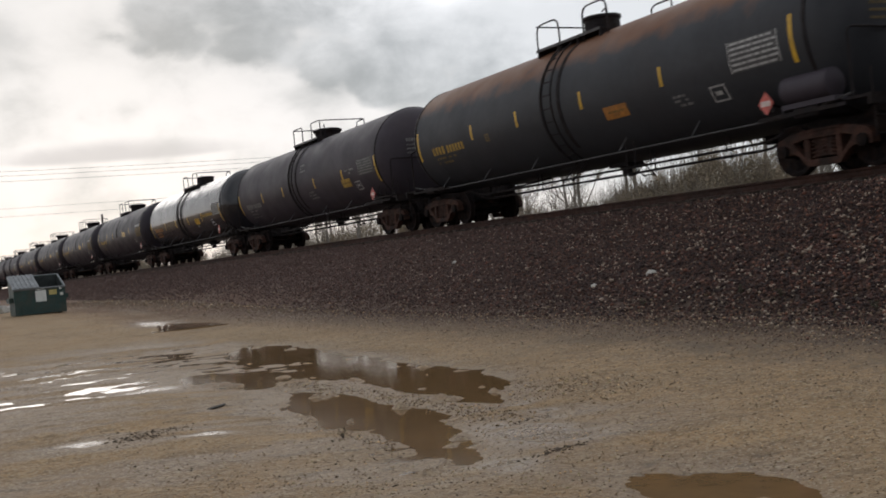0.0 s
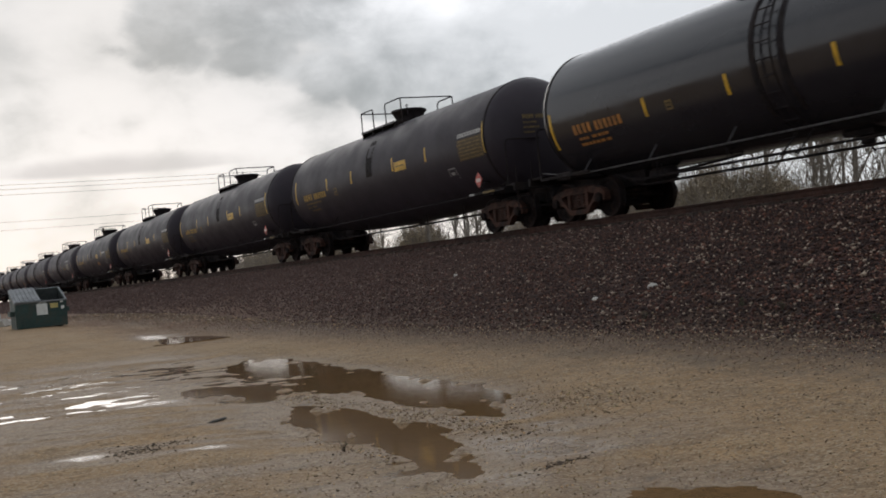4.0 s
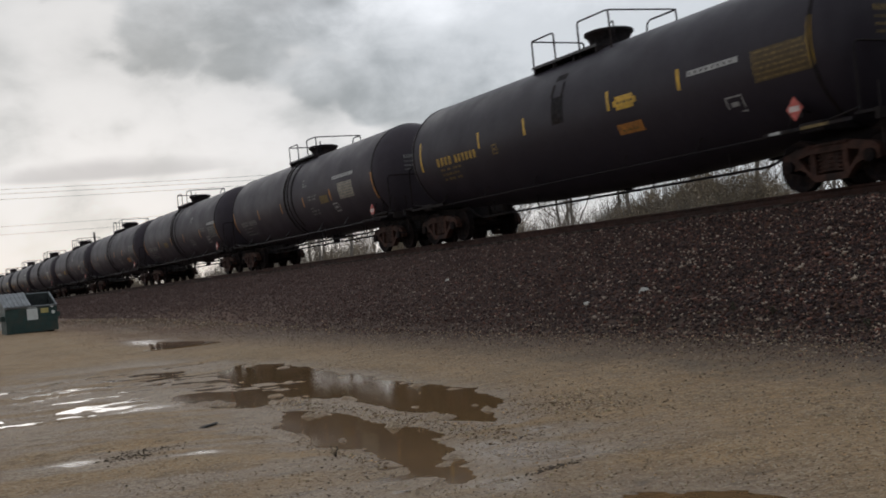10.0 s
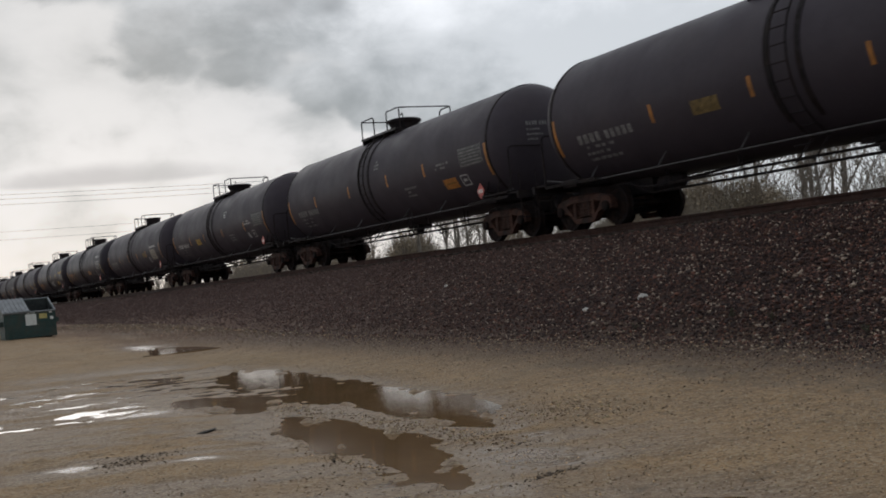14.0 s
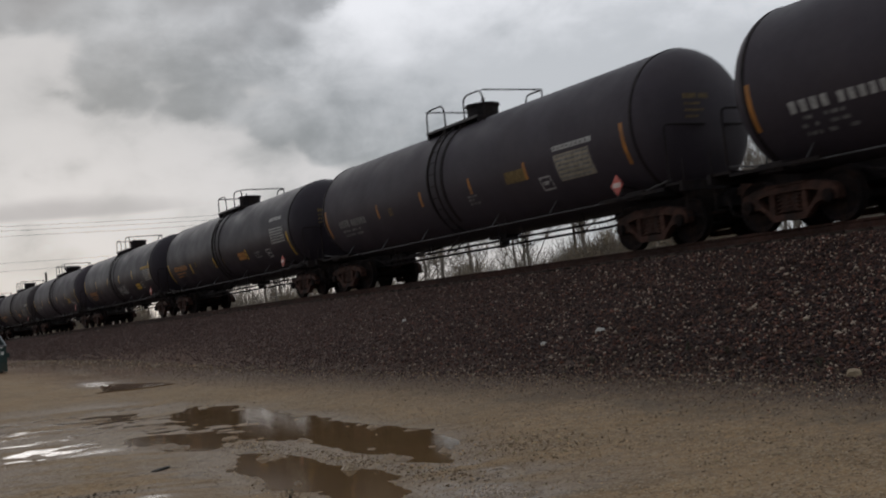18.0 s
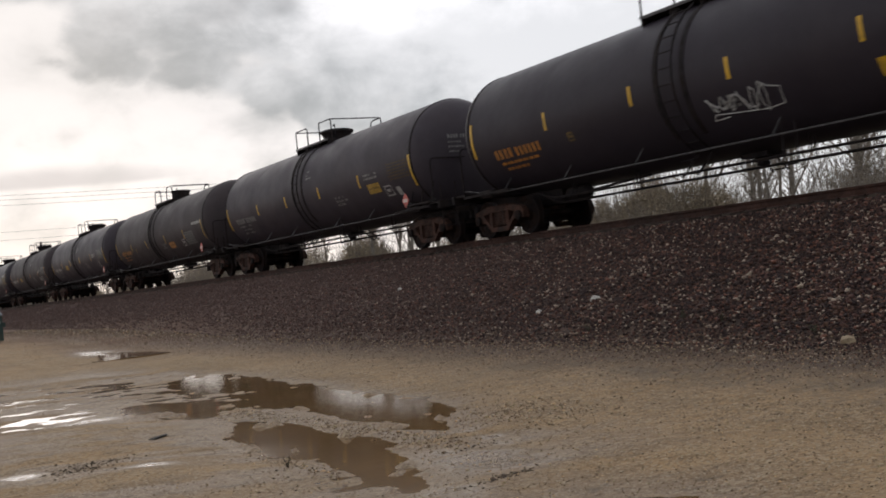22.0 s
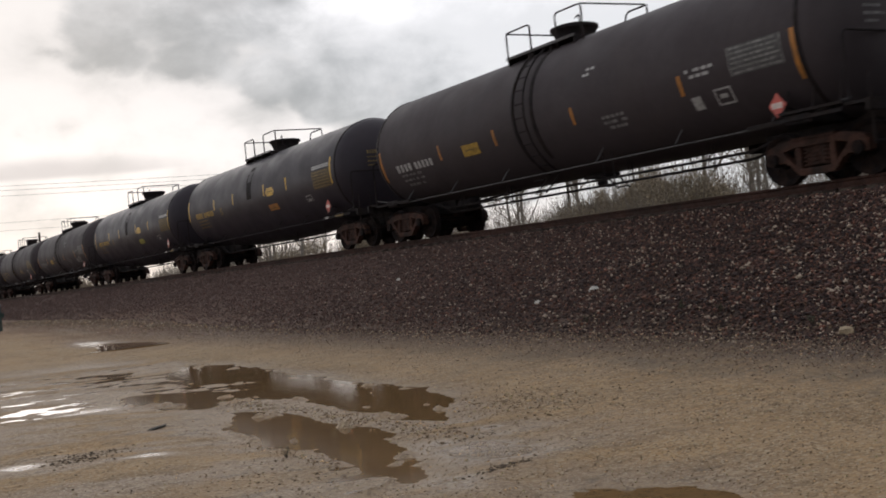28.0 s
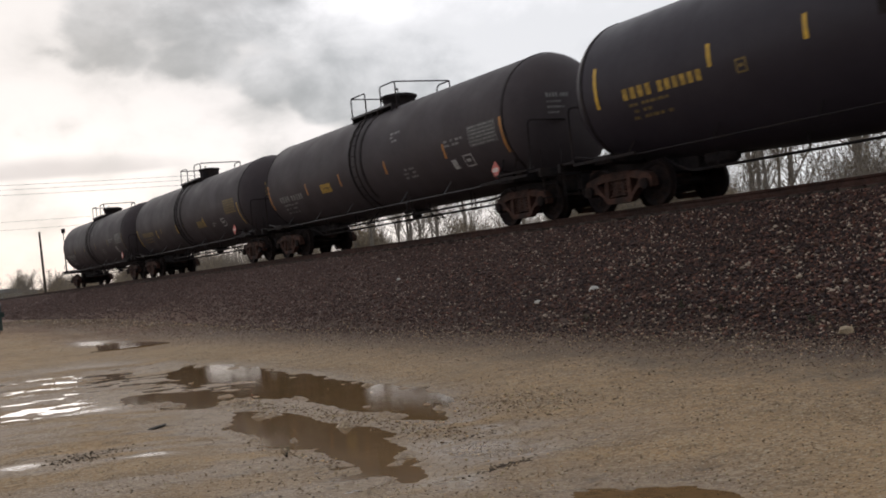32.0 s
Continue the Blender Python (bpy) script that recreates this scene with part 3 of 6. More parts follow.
    col = mix(far_field, col, (0.12, 0.105, 0.07))
    L(col, bsdf.inputs["Base Color"])
    r0 = rng(nz(2.2, (0.6, 1.4, 1)), 0.3, 0.7, 0.78, 0.95)
    damp, film = N("ShaderNodeMix"), N("ShaderNodeMix")
    L(rng(wet, 0.2, 1.0), damp.inputs["Factor"])
    L(r0, damp.inputs["A"])
    damp.inputs["B"].default_value = 0.64
    L(rng(wet, 1.05, 1.9), film.inputs["Factor"])
    L(damp.outputs["Result"], film.inputs["A"])
    film.inputs["B"].default_value = 0.24
    L(film.outputs["Result"], bsdf.inputs["Roughness"])
    L(rng(wet, 0.2, 1.2, 0.20, 0.30), bsdf.inputs["Specular IOR Level"])
    relief = next(n for n in nt.nodes if n.type == "BUMP")
    L(rng(wet, 0.4, 1.8, 1.0, 0.35), relief.inputs["Strength"])


finish_mud()


def build_ground():
    xs = lines([(-2600, -600, 250), (-600, -200, 50), (-200, -60, 4), (-60, -34, 0.5), (-34, -22, 0.14), (-22, -3.0, 0.055), (-3.0, 8, 0.4), (8, 60, 4), (60, 300, 40), (300, 2600, 400)])
    ys = lines([(-2600, -200, 300), (-200, -20, 20), (-20, 0.4, 1.0), (0.4, 1.0, 0.1), (1.0, 6.6, 0.042), (6.6, 14.2, 0.15), (14.2, 20.0, 0.4), (20.0, 20.4, 0.2), (20.4, 60, 3), (60, 300, 30), (300, 2700, 300)])
    gx, gy = np.meshgrid(xs, ys)
    gz = ground_height(gx, gy)
    nx, ny = len(xs), len(ys)
    verts = np.stack([gx, gy, gz], -1).reshape(-1, 3)
    i = np.arange(nx * ny).reshape(ny, nx)
    quads = np.stack([i[:-1, :-1], i[:-1, 1:], i[1:, 1:], i[1:, :-1]], -1).reshape(-1, 4)
    me = bpy.data.meshes.new("ground")
    me.vertices.add(len(verts))
    me.vertices.foreach_set("co", verts.ravel())
    me.loops.add(quads.size)
    me.loops.foreach_set("vertex_index", quads.ravel().astype(np.int32))
    me.polygons.add(len(quads))
    me.polygons.foreach_set("loop_start", np.arange(0, quads.size, 4, dtype=np.int32))
    me.update(calc_edges=True)
    me.validate()
    me.shade_smooth()
    me.materials.append(mud)
    soak = me.attributes.new("wet", "FLOAT", "POINT")
    soak.data.foreach_set("value", wetness(gx, gy).ravel().astype(np.float32))
    tagged(new("ground", me), "rutted wet brown mud lot rising to a gravel bank", "ground", kind="structure")


build_ground()

muddy_water = material("muddy_water", (0.185, 0.110, 0.050), 0.065, 0, 0.12, 0.6, 0.0008, 4, rough_vary=0.02, ior=1.33)


def puddle(x0, x1, y0, y1, label, level=0.0):
    bm = bmesh.new()
    box(bm, x0, x1, y0, y1, level - 0.35, level)
    tagged(part("puddle", bm, muddy_water), label, "puddle", kind="structure")


puddle(-24.0, -7.4, 4.06, 6.6, "long shallow brown puddle mirroring the train on the mud")
puddle(-11.4, -5.6, 2.6, 4.059, "curved brown rain puddle in a wheel rut")
puddle(-5.5, -3.0, 3.0, 4.7, "small brown puddle at the gravel edge")
puddle(-31.5, -25.2, 5.4, 7.2, "thin far puddle on the muddy lot", float(ground_height(np.array([-29.6]), np.array([6.3]))[0]) + 0.002)
puddle(-28.0, -11.41, 1.0, 4.059, "streaks of standing water on flat mud")
puddle(-11.4, -7.0, 0.9, 2.59, "narrow streak of water in a tyre track")


# ---- track ----
def rail_section():
    """Flat-bottomed rail, half a metre's foot, web and head as an outline in y and z."""
    half = [(0.070, 0.0), (0.070, 0.012), (0.012, 0.032), (0.010, 0.125), (0.036, 0.140), (0.037, 0.172), (0.030, 0.180)]
    return half + [(-y, z) for y, z in reversed(half)]


def build_track():
    track = tagged(new("railway_track"), "single railway track with brown steel rails on a ballast bank", "track", kind="structure")
    track.location = (0, TRACK_Y, RAIL_Z - 0.18)
    out = rail_section()
    for side in (-0.755, 0.755):
        bm = bmesh.new()
        a = [bm.verts.new((-420, side + y, z)) for y, z in out]
        b = [bm.verts.new((120, side + y, z)) for y, z in out]
        n = len(out)
        for k in range(n):
            bm.faces.new((a[k], a[(k + 1) % n], b[(k + 1) % n], b[k]))
        bm.faces.new(a[::-1]); bm.faces.new(b)
        part("rail", bm, M["rail"], track, "brown steel rail")
    bm = bmesh.new()
    box(bm, -0.11, 0.11, -1.3, 1.3, -0.17, -0.004)
    bmesh.ops.bevel(bm, geom=bm.edges[:], offset=0.012, segments=1, affect="EDGES")
    wood = material("creosoted_wood", (0.05, 0.036, 0.026), 0.85, 0, 0.3, 3, 0.01, 20, per_object=0.3, stretch=(6, 1, 6))
    me = mesh_from("sleeper", bm, wood)
    bm = bmesh.new()
    box(bm, -0.09, 0.09, -0.18, 0.18, -0.004, 0.012)
    for y in (-0.11, 0.11):
        spin(bm, [(0.016, 0.012), (0.016, 0.03), (0.008, 0.036)], "z", 6, (0.05, y, 0))
    plate = mesh_from("tie_plate", bm, M["rust"])
    for i in range(280):
        ob = new("sleeper", me)
        ob.parent, ob.location = track, (-118 + i * 0.53, 0, 0)
        if 60 < i < 240:
            p = new("tie_plate", plate)
            p.parent, p.location = ob, (0, -0.755, 0)


build_track()


# ---- tank cars ----
# car space: x along the track (train runs towards +x), y = 0 on the centre line, z = 0 on the rail head; the lot lies at -y
TANK_R, TANK_Z, TANK_L, HEAD = 1.56, 2.52, 7.56, 0.72
TRUCK_X, AXLE, WHEEL_R = 7.28, 0.89, 0.457


def tank_mesh(name, mat, sag=0.0):
    bm = bmesh.new()
    prof = []
    for i in range(9):
        a = math.pi / 2 * i / 8
        prof.append((TANK_R * math.sin(a) ** 0.82 if i else 0.02, -TANK_L - HEAD * math.cos(a)))
    for x in (-7.3, -5.1, -2.55, -0.02):
        prof.append((TANK_R, x))
    prof += [(r, -x) for r, x in reversed(prof)]
    spin(bm, prof, "x", 56)
    for v in bm.verts:
        v.co.z += TANK_Z - sag * max(0.0, 1 - (v.co.x / TANK_L) ** 2) * max(0.0, (-v.co.z / TANK_R - 0.3) / 0.7) ** 2
    return mesh_from(name, bm, mat, True)


def ring_band(bm, x, w, r0):
    spin(bm, [(r0 - 0.05, x - w / 2), (r0, x - w / 2), (r0, x + w / 2), (r0 - 0.05, x + w / 2)], "x", 48, (0, 0, TANK_Z))


def cast_frame(bm, y, half):
    """Cast side frame in the plane of the wheels: a deep top beam with hooked ends, a V below, two three-cornered holes and the spring window."""
    side = [(0.0, 0.775), (0.42, 0.775), (0.74, 0.735), (1.00, 0.665), (1.07, 0.57), (1.08, 0.40), (1.00, 0.37), (0.97, 0.50), (0.81, 0.52), (0.78, 0.37), (0.70, 0.40), (0.56, 0.34), (0.36, 0.135), (0.0, 0.125)]
    outer = side + [(-x, z) for x, z in side[-2:0:-1]]
    hole = [(0.41, 0.63), (0.67, 0.58), (0.62, 0.49), (0.42, 0.30)]
    window = [(-0.30, 0.62), (0.30, 0.62), (0.30, 0.25), (-0.30, 0.25)]
    loops = [outer, hole, [(-x, z) for x, z in hole], window]
    edges, walls = [], []
    for ring in loops:
        near = [bm.verts.new((x, y - half, z)) for x, z in ring]
        far = [bm.verts.new((x, y + half, z)) for x, z in ring]
        n = len(ring)
        for i in range(n):
            j = (i + 1) % n
            walls.append((near[i], near[j], far[j], far[i]))
            edges.append((near[i], near[j]))
            edges.append((far[i], far[j]))
    made = [bm.edges.new(e) for e in edges]
    for start in (0, 1):
        bmesh.ops.triangle_fill(bm, use_beauty=True, use_dissolve=False, edges=made[start::2])
    for w in walls:
        bm.faces.new(w)
    bmesh.ops.recalc_face_normals(bm, faces=bm.faces[:])
    # raised rims along the beam and the springs in the window
    for z0, z1 in ((0.745, 0.785), (0.62, 0.65)):
        box(bm, -0.45, 0.45, y - half - 0.03, y + half + 0.03, z0, z1)
    for x in (-0.2, 0.0, 0.2):
        for k in range(5):
            spin(bm, [(0.05, 0.27 + k * 0.07), (0.085, 0.285 + k * 0.07), (0.085, 0.305 + k * 0.07), (0.05, 0.32 + k * 0.07)], "z", 8, (x, y, 0))


def build_truck(car, sign):
    """Three-piece freight truck: bolster with its springs, two side frames, two wheelsets, brake beam."""
    bm = bmesh.new()
    box(bm, -0.2, 0.2, -1.05, 1.05, 0.30, 0.66)
    spin(bm, [(0.2, 0.66), (0.2, 0.78), (0.16, 0.80)], "z", 16)
    truck = part("truck", bm, M["rust"], car)
    truck.location = (sign * TRUCK_X, 0, 0)
    for y in (-1.0, 1.0):
        bm = bmesh.new()
        cast_frame(bm, y, 0.085)
        part("side_frame", bm, M["rust"], truck)
        for x in (-AXLE, AXLE):
            bm = bmesh.new()
            spin(bm, [(0.05, y - 0.16 * np.sign(y) * -1), (0.115, y + 0.15 * np.sign(y)), (0.115, y - 0.10 * np.sign(y)), (0.05, y - 0.12 * np.sign(y))], "y", 14, (x, 0, WHEEL_R))
            part("axle_box", bm, M["wheel"], truck)
    for s in (-1, 1):
        bm = bmesh.new()
        tube(bm, [(0.42 * s, -0.7, 0.36), (0.52 * s, 0, 0.30), (0.42 * s, 0.7, 0.36)], 0.085, 8)
        part("brake_beam", bm, M["steel"], truck)
    for x in (-AXLE, AXLE):
        bm = bmesh.new()
        spin(bm, [(0.07, -1.0), (0.08, -0.5), (0.08, 0.5), (0.07, 1.0)], "y", 12)
        for s in (-1, 1):
            prof = [(0.10, 0.86), (0.14, 0.845), (0.16, 0.79), (0.36, 0.775), (0.40, 0.815), (WHEEL_R, 0.825), (WHEEL_R, 0.72), (WHEEL_R + 0.026, 0.705), (WHEEL_R + 0.024, 0.685), (0.40, 0.685), (0.36, 0.745), (0.16, 0.74), (0.10, 0.68)]
            spin(bm, [(r, s * h) for r, h in prof], "y", 36)
            # two cast lugs on the plate let the turning be seen
            for k in range(2):
                a = math.pi * k
                tube(bm, [(0.27 * math.cos(a), s * 0.76, 0.27 * math.sin(a)), (0.27 * math.cos(a), s * 0.80, 0.27 * math.sin(a))], 0.045)
        ws = part("wheelset", bm, M["wheel"], truck, smooth=True)
        ws.location = (x, 0, WHEEL_R)
    return truck


def build_car(family):
    """One tank car of a family: 'wide' (flared hatch), 'band' (centre band, ladder and side rail) or 'old' (drum hatch)."""
    car = new("tank_car")
    tank = new("tank", tank_mesh("tank_" + family, M["black"], 0.27 if family == "wide" else 0.05))
    tank.parent = car
    for x in (-7.56, 7.56):
        bm = bmesh.new()
        ring_band(bm, x, 0.07, TANK_R + 0.012)
        part("weld_ring", bm, M["steel"], car)
    top = TANK_Z + TANK_R
    hx = {"band": -0.08, "old": -0.06, "wide": 0.20}[family]
    px = -0.18 if family == "wide" else 0.0   # the platform sits a little behind the middle on these
    bm = bmesh.new()
    if family == "wide":
        spin(bm, [(0.48, top - 0.12), (0.45, top + 0.10), (0.47, top + 0.16), (0.55, top + 0.31), (0.59, top + 0.33), (0.59, top + 0.39), (0.53, top + 0.41), (0.50, top + 0.38)], "z", 28, (hx, 0, 0))
    elif family == "band":
        spin(bm, [(0.50, top - 0.12), (0.45, top + 0.10), (0.52, top + 0.26), (0.57, top + 0.29), (0.57, top + 0.36), (0.45, top + 0.40)], "z", 28, (hx, 0, 0))
    else:
        spin(bm, [(0.43, top - 0.12), (0.43, top + 0.36), (0.47, top + 0.37), (0.47, top + 0.44), (0.25, top + 0.47)], "z", 28, (hx, 0, 0))
    hatch = part("hatch_housing", bm, M["steel"], car, smooth=True)
    bm = bmesh.new()
    tube(bm, bend([(hx + 0.5, -0.35, top + 0.45), (hx + 0.68, -0.38, top + 0.5), (hx + 0.72, -0.40, top + 0.15)], 0.06), 0.018, 5)
    part("valve", bm, M["steel"], hatch)
    # platform
    for y0, y1 in ((-0.84, -0.46), (0.46, 0.84)):
        bm = bmesh.new()
        box(bm, -1.74 + px, 0.95 + px, y0, y1, top - 0.075, top - 0.035)
        for x in (-1.7, -0.85, 0.0, 0.9):
            box(bm, x + px - 0.03, x + px + 0.03, y0 + 0.02, y1 - 0.02, top - 0.26, top - 0.077)
        part("platform", bm, M["steel"], car)
        bm = bmesh.new()
        box(bm, -1.74 + px, 0.95 + px, y0 - 0.014 if y0 < 0 else y1 + 0.002, y0 - 0.002 if y0 < 0 else y1 + 0.014, top - 0.085, top - 0.02)
        part("platform_edge", bm, M["edge"], car)
    zt, zb = top + (0.64 if family == "wide" else 0.58), top - 0.25
    rr = 0.022
    rnd = 0.26 if family == "old" else 0.10

    def rail(pts, r=rnd):
        b = bmesh.new()
        tube(b, bend(pts, r), rr, 6)
        part("hand_rail", b, M["steel"], car)

    rail([(-1.72 + px, -0.8, zb), (-1.72 + px, -0.8, zt), (-0.75 + px, -0.8, zt), (-0.75 + px, -0.8, zb)])
    rail([(-1.72 + px, -0.8, zt - 0.01), (-1.72 + px, 0.8, zt - 0.01), (-1.72 + px, 0.8, zb)], 0.08)
    xr, xe = (1.45, 1.72) if family == "wide" else (1.2, 1.4)
    rail([(0.25 + px, -0.8, zb), (0.25 + px, -0.8, zt), (xr + px, -0.8, zt), (xr + px, -0.8, zb)])
    rail([(xr + px, -0.8, zt - 0.01), (xe + px, 0.95, zt - 0.03), (xe + px, 0.95, zb)], 0.08)
    rail([(xe + px, 0.95, zt - 0.04), (0.65 + px, 0.95, zt - 0.04), (0.65 + px, 0.95, zb)], 0.2)
    # centre band and ladder
    if family != "wide":
        for x in (-0.72, 0.02):
            bm = bmesh.new()
            ring_band(bm, x, 0.12, TANK_R + 0.014)
            part("tank_band", bm, M["steel"], car)
        for side in (-1, 1):
            bm = bmesh.new()
            for x in (-0.56, -0.16):
                pts = []
                for a in range(-62, 63, 12):
                    q = radians(a)
                    pts.append((x, side * (TANK_R + 0.10) * math.cos(q), TANK_Z + (TANK_R + 0.10) * math.sin(q)))
                pts = [(x, side * 1.25, 0.62)] + pts
                tube(bm, pts, 0.022, 5)
            for a in range(-60, 61, 11):
                q = radians(a)
                y, z = side * (TANK_R + 0.10) * math.cos(q), TANK_Z + (TANK_R + 0.10) * math.sin(q)
                tube(bm, [(-0.56, y, z), (-0.16, y, z)], 0.014, 5)
            for z in (0.66, 0.92):
                tube(bm, [(-0.56, side * 1.25, z), (-0.16, side * 1.25, z)], 0.014, 5)
            part("ladder", bm, M["steel"], car)
    # side hand rail low on the tank, on brackets
    for side in (-1, 1):
        bm = bmesh.new()
        zr = 1.05
        tube(bm, bend([(-8.3, side * 1.33, 1.25), (-7.0, side * 1.33, zr), (7.0, side * 1.33, zr), (8.3, side * 1.33, 1.25)], 0.3), 0.018, 6)
        for x in (-6.6, -4.2, -1.8, 1.8, 4.2, 6.6):
            tube(bm, [(x, side * 1.33, zr), (x, side * 0.98, 1.48)], 0.018, 5)
        part("side_rail", bm, M["steel" if family == "wide" else "edge"], car)
    # side sills over the trucks
    for sign in (-1, 1):
        for side in (-1, 1):
            bm = bmesh.new()
            box(bm, sign * 6.2, sign * 8.2, side * 1.425, side * 1.475, 1.045, 1.105)
            part("side_sill", bm, M["steel"], car)
    # underframe
    for sign in (-1, 1):
        bm = bmesh.new()
        box(bm, sign * 5.6, sign * 8.75, -0.34, 0.34, 0.64, 1.12)
        part("stub_sill", bm, M["steel"], car)
        bm = bmesh.new()
        box(bm, sign * 7.0, sign * 7.56, -1.42, 1.42, 0.98, 1.16)
        v = box(bm, sign * 7.08, sign * 7.48, -0.8, 0.8, 1.16, 1.6)
        bmesh.ops.bevel(bm, geom=bm.edges[:], offset=0.02, segments=1, affect="EDGES")
        part("bolster", bm, M["steel"], car)
        bm = bmesh.new()
        box(bm, sign * 8.22, sign * 8.72, -1.42, 1.42, 1.12, 1.17)
        box(bm, sign * 8.66, sign * 8.75, -1.48, 1.48, 0.98, 1.17)
        part("end_platform", bm, M["steel"], car)
        bm = bmesh.new()
        for y in (-1.38, 1.38):
            tube(bm, bend([(sign * 8.30, y, 1.17), (sign * 8.30, y, 2.35), (sign * 8.30, y * 0.2, 2.35)], 0.15), 0.022, 6)
            tube(bm, [(sign * 8.70, y, 0.45), (sign * 8.70, y, 1.6)], 0.018, 5)
            tube(bm, [(sign * 8.70, y * 0.72, 0.45), (sign * 8.70, y * 0.72, 1.2)], 0.018, 5)
            for z in (0.5, 0.8, 1.05):
                tube(bm, [(sign * 8.70, y * 0.72, z), (sign * 8.70, y, z)], 0.014, 5)
        part("end_rail", bm, M["steel"], car)
        bm = bmesh.new()
        box(bm, sign * 8.75, sign * 9.0, -0.09, 0.09, 0.80, 0.98)
        box(bm, sign * 8.93, sign * 9.065, -0.17, 0.15, 0.72, 1.04)
        bmesh.ops.bevel(bm, geom=bm.edges[:], offset=0.03, segments=1, affect="EDGES")
        part("coupler", bm, M["rust"], car)
        bm = bmesh.new()
        tube(bm, bend([(sign * 8.8, -0.45, 0.85), (sign * 8.95, -0.42, 0.40), (sign * 9.05, -0.2, 0.36)], 0.12), 0.026, 6)
        part("air_hose", bm, M["steel"], car)
        build_truck(car, sign)
    bm = bmesh.new()
    spin(bm, [(0.27, 0), (0.29, 0.015), (0.27, 0.03)], "x", 20, (-8.5, 0.75, 2.0))
    tube(bm, [(-8.5, 0.75, 1.17), (-8.5, 0.75, 2.0)], 0.03, 6)
    part("brake_wheel", bm, M["steel"], car)
    # outlet, rods and pipes under the tank
    bm = bmesh.new()
    spin(bm, [(0.09, 0.66), (0.13, 0.70), (0.13, 0.80), (0.22, 0.86), (0.30, 1.16)], "z", 16, (0.35, 0, 0))
    box(bm, 0.0, 0.7, -0.25, 0.25, 0.84, 1.1)
    part("bottom_outlet", bm, M["steel"], car)
    # brake pipes hang on straps under the tank
    for y, z in ((-0.62, 0.74), (-0.50, 0.61)) if family != "wide" else ((-0.62, 0.58),):
        bm = bmesh.new()
        tube(bm, bend([(-6.3, y, 0.95), (-5.6, y, z), (5.6, y, z), (6.3, y, 0.95)], 0.3), 0.028, 6)
        for x in (-4.8, -2.6, 2.0, 4.4):
            tube(bm, [(x, y, z - 0.05), (x, y, 1.15)], 0.018, 5)
        part("brake_pipe", bm, M["steel"], car)
    # valve gear and brake cylinder under the belly
    bm = bmesh.new()
    spin(bm, [(0.10, -0.40), (0.17, -0.36), (0.17, 0.30), (0.08, 0.40)], "x", 12, (-5.0, -0.25, 0.80))
    tube(bm, [(-4.7, -0.25, 0.80), (-2.6, -0.2, 0.90)], 0.03, 6)
    part("brake_cylinder", bm, M["steel"], car)
    if family != "wide":
        bm = bmesh.new()
        tube(bm, bend([(1.9, -1.2, 1.25), (1.9, -1.2, 0.52), (2.2, -1.2, 0.52), (2.2, -1.2, 1.25)], 0.05), 0.018, 5)
        part("step", bm, M["steel"], car)
    bm = bmesh.new()
    spin(bm, [(0.06, -0.5), (0.2, -0.42), (0.2, 0.42), (0.06, 0.5)], "x", 14, (5.2, 0.5, 0.98))
    box(bm, 4.55, 4.75, 0.3, 0.65, 0.78, 1.12)
    part("air_reservoir", bm, M["steel"], car)
    if family == "old":
        bm = bmesh.new()
        spin(bm, [(0.08, -0.62), (0.26, -0.52), (0.26, 0.52), (0.08, 0.62)], "x", 18, (7.35, -1.28, 1.50))
        box(bm, 6.75, 7.95, -1.42, -1.1, 1.17, 1.26)
        part("air_tank", bm, M["charcoal"], car, smooth=True)
    if family == "band":
        bm = bmesh.new()
        box(bm, 6.9, 8.2, -1.46, -1.2, 1.17, 1.22)
        for x in (7.0, 7.55, 8.1):
            tube(bm, [(x, -1.35, 1.2), (x, -1.2, 1.75)], 0.02, 5)
        part("running_board", bm, M["steel"], car)
    return car


# ---- markings: thin curved patches on the tank's near side ----
def patch_on(bm, x0, x1, z0, z1, lift=0.005, n=5, skew=0.0):
    """A patch between x0..x1 and heights z0..z1 over the rail, following the tank's round side."""
    R = TANK_R + lift
    rows = []
    for i in range(n + 1):
        z = z0 + (z1 - z0) * i / n
        q = math.asin(max(-0.98, min(0.98, (z - TANK_Z) / R)))
        s = skew * (z - z0)
        rows.append([bm.verts.new((x + s, -R * math.cos(q), TANK_Z + R * math.sin(q))) for x in (x0, x1)])
    for a, b in zip(rows, rows[1:]):
        bm.faces.new((a[0], a[1], b[1], b[0]))


def bars(bm, x, z, widths, h, gap, cover=0.68):
    """A line of plain bars, one for each character."""
    for w in widths:
        if w > 0:
            patch_on(bm, x, x + w * cover, z - h / 2, z + h / 2, 0.006, 2)
        x += abs(w) + gap
    return x


def marking(car, name, mat, fill, label=""):
    bm = bmesh.new()
    fill(bm)
    return part(name, bm, M[mat], car, label)


def stripe(car, x, z, h, mat="yellow", w=0.10):
    marking(car, "reflector_stripe", mat, lambda bm: patch_on(bm, x - w / 2, x + w / 2, z - h / 2, z + h / 2, 0.006, 6))


